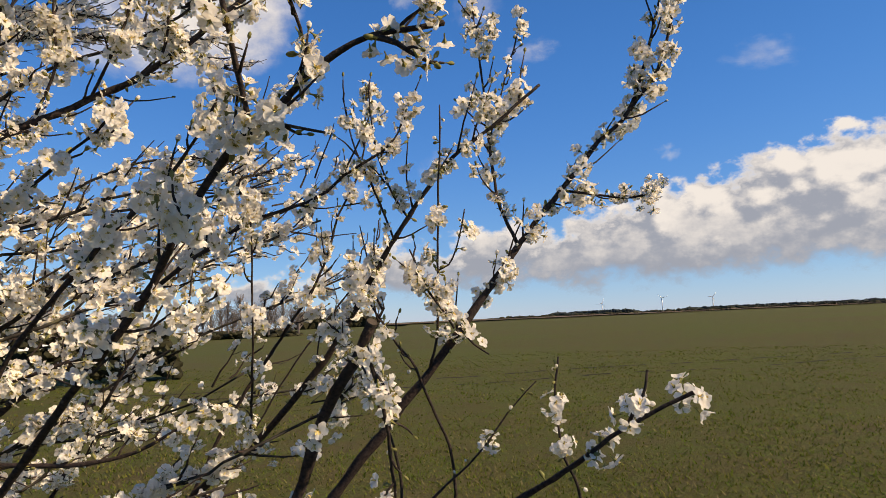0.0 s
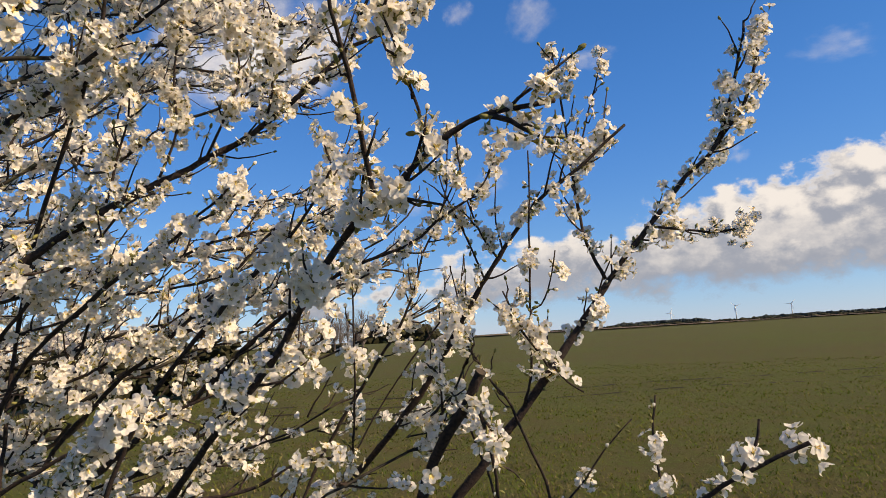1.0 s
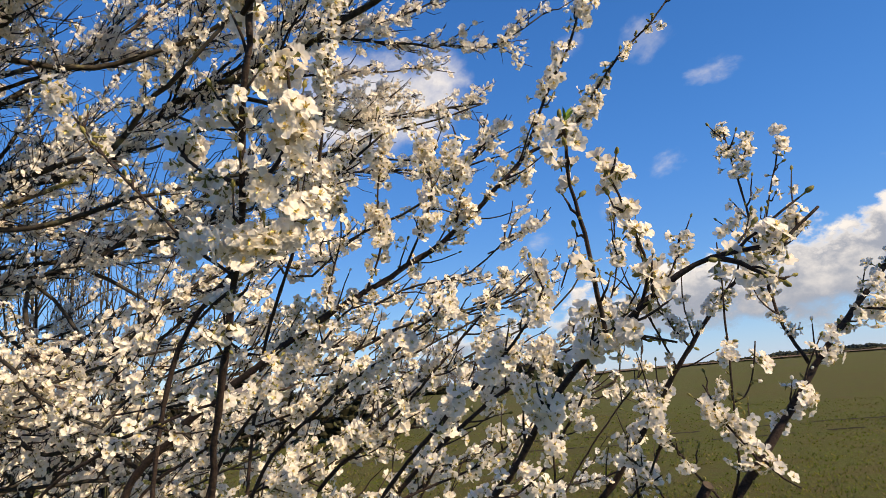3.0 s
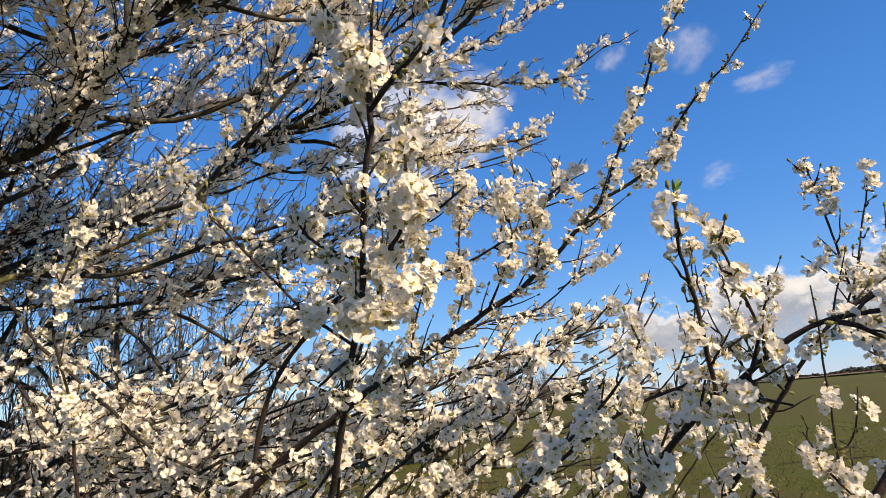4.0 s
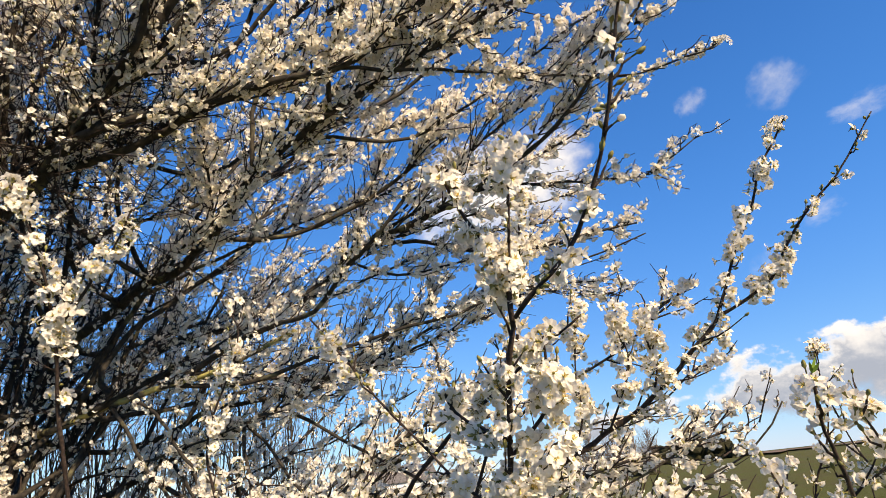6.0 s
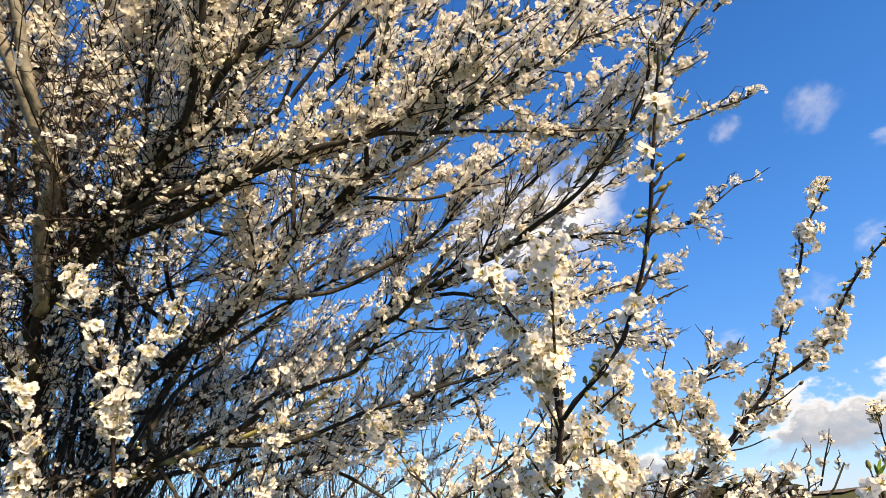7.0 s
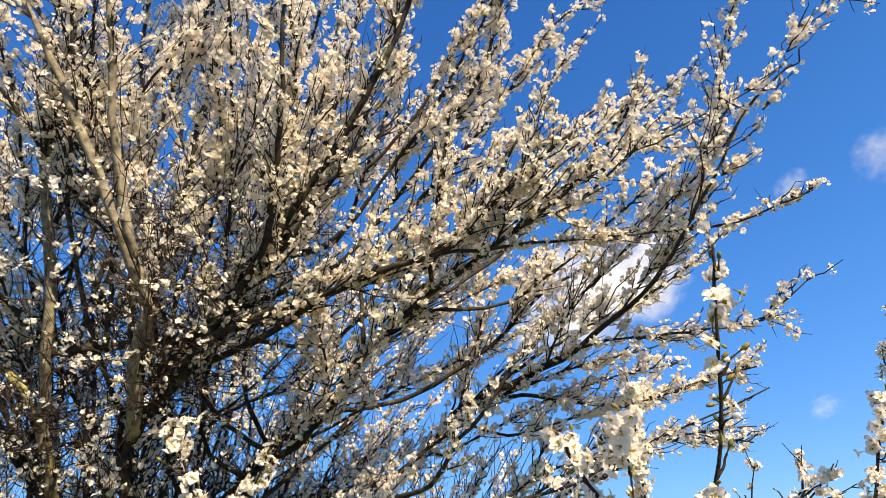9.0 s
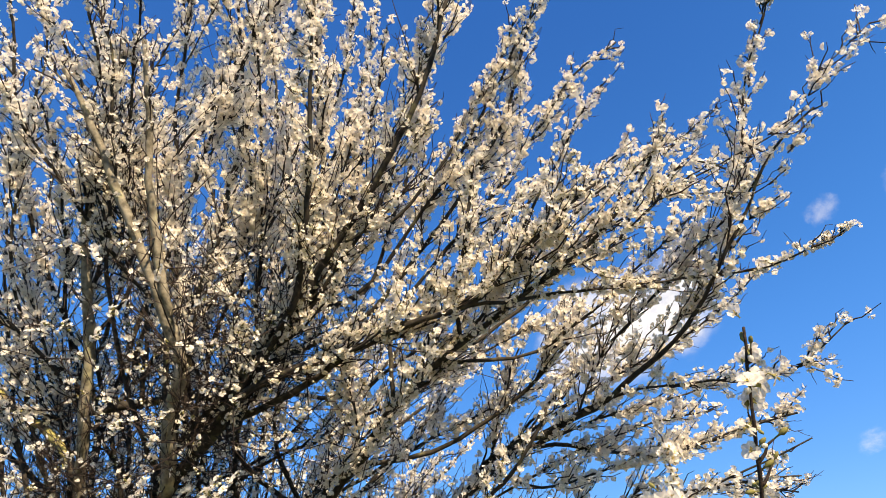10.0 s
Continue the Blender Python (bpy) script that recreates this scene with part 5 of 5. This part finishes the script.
branch([(-0.116, 0.442, 1.670), (-0.099, 0.436, 1.711), (-0.110, 0.405, 1.761), (-0.119, 0.381, 1.791)], 0.0017, 0.0009, dense=.4,side=.03)
branch([(-0.508, 0.363, 1.617), (-0.456, 0.316, 1.712), (-0.411, 0.271, 1.788), (-0.386, 0.239, 1.861), (-0.368, 0.224, 1.899)], 0.0034, 0.0026, lead=1,dense=.36,side=.055)
branch([(-0.350, 0.190, 1.898), (-0.306, 0.179, 1.926), (-0.275, 0.174, 1.950), (-0.247, 0.159, 1.990), (-0.223, 0.140, 2.030), (-0.192, 0.110, 2.097), (-0.173, 0.097, 2.142)], 0.0023, 0.0011, dense=.8,side=.03,tip=.78,buds=1)
branch([(-0.368, 0.224, 1.899), (-0.366, 0.219, 1.949), (-0.376, 0.204, 1.981), (-0.395, 0.192, 2.023), (-0.407, 0.181, 2.069)], 0.0028, 0.0012, dense=.8,side=.04)
branch([(-0.365, 0.216, 1.928), (-0.345, 0.197, 1.983), (-0.336, 0.188, 2.025), (-0.326, 0.178, 2.066)], 0.0016, 0.0009, dense=.5,side=.02)
branch([(-0.446, 0.307, 1.736), (-0.481, 0.308, 1.761), (-0.530, 0.312, 1.803), (-0.579, 0.300, 1.863), (-0.622, 0.293, 1.917), (-0.669, 0.270, 1.985)], 0.0017, 0.0010, dense=.25,side=.03)
branch([(-1.055, 0.175, 1.899), (-1.019, 0.131, 2.017), (-0.997, 0.090, 2.113), (-0.995, 0.037, 2.208)], 0.0031, 0.0013, lead=1,dense=.6,side=.06)
branch([(-1.019, 0.131, 2.017), (-0.962, 0.138, 2.071), (-0.913, 0.142, 2.118), (-0.876, 0.140, 2.163)], 0.0024, 0.0012, dense=.6,side=.03)
branch([(-1.085, 0.059, 1.906), (-1.050, 0.037, 1.985), (-1.034, 0.012, 2.047)], 0.0024, 0.0012, lead=1,dense=.8,side=.05)
branch([(-1.168, 0.565, 1.613), (-1.150, 0.532, 1.738), (-1.144, 0.484, 1.893), (-1.049, 0.472, 2.058), (-1.062, 0.438, 2.147)], 0.0030, 0.0013, lead=1,dense=.4,side=.06)
branch([(-0.342, 1.144, 1.439), (-0.239, 1.126, 1.584), (-0.190, 1.110, 1.711), (-0.142, 1.098, 1.806), (-0.126, 1.082, 1.939)], 0.0033, 0.0011, lead=1,dense=.15,side=.10)
branch([(-0.116, 0.804, 1.716), (-0.072, 0.809, 1.744), (-0.046, 0.813, 1.778), (-0.034, 0.808, 1.820)], 0.0019, 0.0010, dense=.3,side=.05)
branch([(-0.067, 0.859, 1.622), (-0.091, 0.850, 1.689), (-0.121, 0.841, 1.769), (-0.132, 0.834, 1.827)], 0.0017, 0.0009, dense=.12,side=.06,buds=1)
branch([(-0.045, 0.855, 1.654), (-0.069, 0.849, 1.700), (-0.090, 0.841, 1.767), (-0.095, 0.831, 1.850)], 0.0017, 0.0009, dense=.12,side=.06,buds=1)
branch([(-0.190, 1.088, 1.538), (-0.129, 1.079, 1.608), (-0.110, 1.069, 1.690)], 0.0017, 0.0009, lead=1,dense=.2,side=.06)
branch([(-0.033, 0.840, 1.414), (-0.064, 0.819, 1.473), (-0.103, 0.795, 1.539), (-0.118, 0.784, 1.572)], 0.0022, 0.0010, lead=1,dense=.4,side=.05)
branch([(0.015, 0.827, 1.490), (-0.017, 0.807, 1.541), (-0.041, 0.789, 1.598)], 0.0019, 0.0010, dense=.6,side=.05)
branch([(0.019, 0.827, 1.495), (0.041, 0.829, 1.467), (0.062, 0.829, 1.452)], 0.0017, 0.0010, dense=.4,side=0)
branch([(-0.098, 0.856, 1.389), (-0.128, 0.831, 1.466), (-0.152, 0.818, 1.500)], 0.0019, 0.0010, lead=1,dense=.8,side=.04)
branch([(-0.582, 0.684, 1.611), (-0.508, 0.663, 1.647), (-0.447, 0.643, 1.674), (-0.399, 0.631, 1.704), (-0.370, 0.621, 1.718), (-0.342, 0.618, 1.749)], 0.0030, 0.0012, lead=1, dense=0.75, side=0.06)
branch([(-0.371, 0.619, 1.581), (-0.310, 0.596, 1.626), (-0.246, 0.572, 1.679), (-0.222, 0.560, 1.707), (-0.211, 0.557, 1.729)], 0.0028, 0.0012, lead=1, dense=0.75, side=0.05)
branch([(-0.462, 0.767, 1.825), (-0.423, 0.747, 1.878), (-0.395, 0.732, 1.927), (-0.396, 0.724, 1.982), (-0.395, 0.706, 2.038)], 0.0021, 0.0010, dense=0.75, side=0.04)
branch([(-0.374, 0.779, 1.884), (-0.359, 0.765, 1.923), (-0.362, 0.748, 1.967), (-0.350, 0.741, 2.022)], 0.0021, 0.0010, dense=0.75, side=0.04)
branch([(-0.527, 0.753, 1.795), (-0.492, 0.736, 1.854), (-0.486, 0.719, 1.912), (-0.474, 0.702, 1.960), (-0.455, 0.693, 2.035)], 0.0021, 0.0010, dense=0.75, side=0.04)
branch([(-0.609, 0.752, 1.763), (-0.584, 0.736, 1.820), (-0.555, 0.719, 1.877), (-0.544, 0.709, 1.954)], 0.0021, 0.0010, dense=0.75, side=0.04)
branch([(-0.724, 0.683, 1.852), (-0.623, 0.661, 1.904), (-0.549, 0.650, 1.943), (-0.496, 0.640, 1.966), (-0.431, 0.629, 1.998)], 0.0042, 0.0016, lead=1, dense=0.6, side=0.07)
branch([(-0.615, 0.661, 1.907), (-0.590, 0.647, 1.948), (-0.591, 0.640, 1.998)], 0.0019, 0.0010, dense=0.7, side=0.03)
branch([(-0.772, 0.794, 1.614), (-0.686, 0.771, 1.672), (-0.621, 0.750, 1.705), (-0.564, 0.736, 1.754), (-0.518, 0.727, 1.764)], 0.0030, 0.0012, lead=1, dense=0.6, side=0.07)
branch([(-0.487, 0.496, 1.401), (-0.443, 0.484, 1.430), (-0.404, 0.472, 1.464), (-0.373, 0.460, 1.492)], 0.0026, 0.0012, lead=1, dense=0.9, side=0.04)
branch([(-0.652, 0.728, 1.870), (-0.588, 0.687, 1.942), (-0.558, 0.662, 1.997), (-0.534, 0.636, 2.047), (-0.516, 0.619, 2.100), (-0.498, 0.600, 2.160), (-0.474, 0.581, 2.226)], 0.0030, 0.0013, lead=1, dense=1.0, side=0.05)
branch([(-0.410, 0.270, 1.788), (-0.388, 0.272, 1.808), (-0.363, 0.263, 1.830), (-0.354, 0.258, 1.862), (-0.348, 0.243, 1.889)], 0.0022, 0.0011, dense=1.0, side=0.03)
branch([(-0.431, 0.295, 1.745), (-0.407, 0.297, 1.764), (-0.386, 0.310, 1.780), (-0.372, 0.322, 1.790)], 0.0020, 0.0010, dense=1.1, side=0.03)
branch([(-0.405, 0.263, 1.801), (-0.438, 0.267, 1.817), (-0.464, 0.267, 1.836), (-0.472, 0.259, 1.862)], 0.0020, 0.0010, dense=0.7, side=0.03)
branch([(-0.444, 0.306, 1.727), (-0.467, 0.303, 1.715), (-0.488, 0.310, 1.703)], 0.0018, 0.0010, dense=0.8, side=0.03)
branch([(-0.876, 0.814, 1.439), (-0.748, 0.804, 1.487), (-0.632, 0.804, 1.533), (-0.539, 0.808, 1.588), (-0.474, 0.811, 1.628)], 0.0030, 0.0012, lead=1, dense=0.5, side=0.10)
branch([(-0.929, 0.820, 1.539), (-0.815, 0.820, 1.578), (-0.702, 0.832, 1.608), (-0.615, 0.836, 1.657)], 0.0028, 0.0012, lead=1, dense=0.5, side=0.10)
branch([(-0.682, 0.748, 1.396), (-0.567, 0.747, 1.439), (-0.451, 0.758, 1.479), (-0.356, 0.777, 1.512), (-0.299, 0.790, 1.548)], 0.0030, 0.0012, lead=1, dense=0.5, side=0.10)
branch([(-0.858, 0.548, 1.574), (-0.747, 0.547, 1.611), (-0.657, 0.566, 1.634), (-0.575, 0.596, 1.642)], 0.0026, 0.0012, lead=1, dense=0.5, side=0.08)
print("near blossoms", COUNT[0], "objects", len(bpy.data.objects))
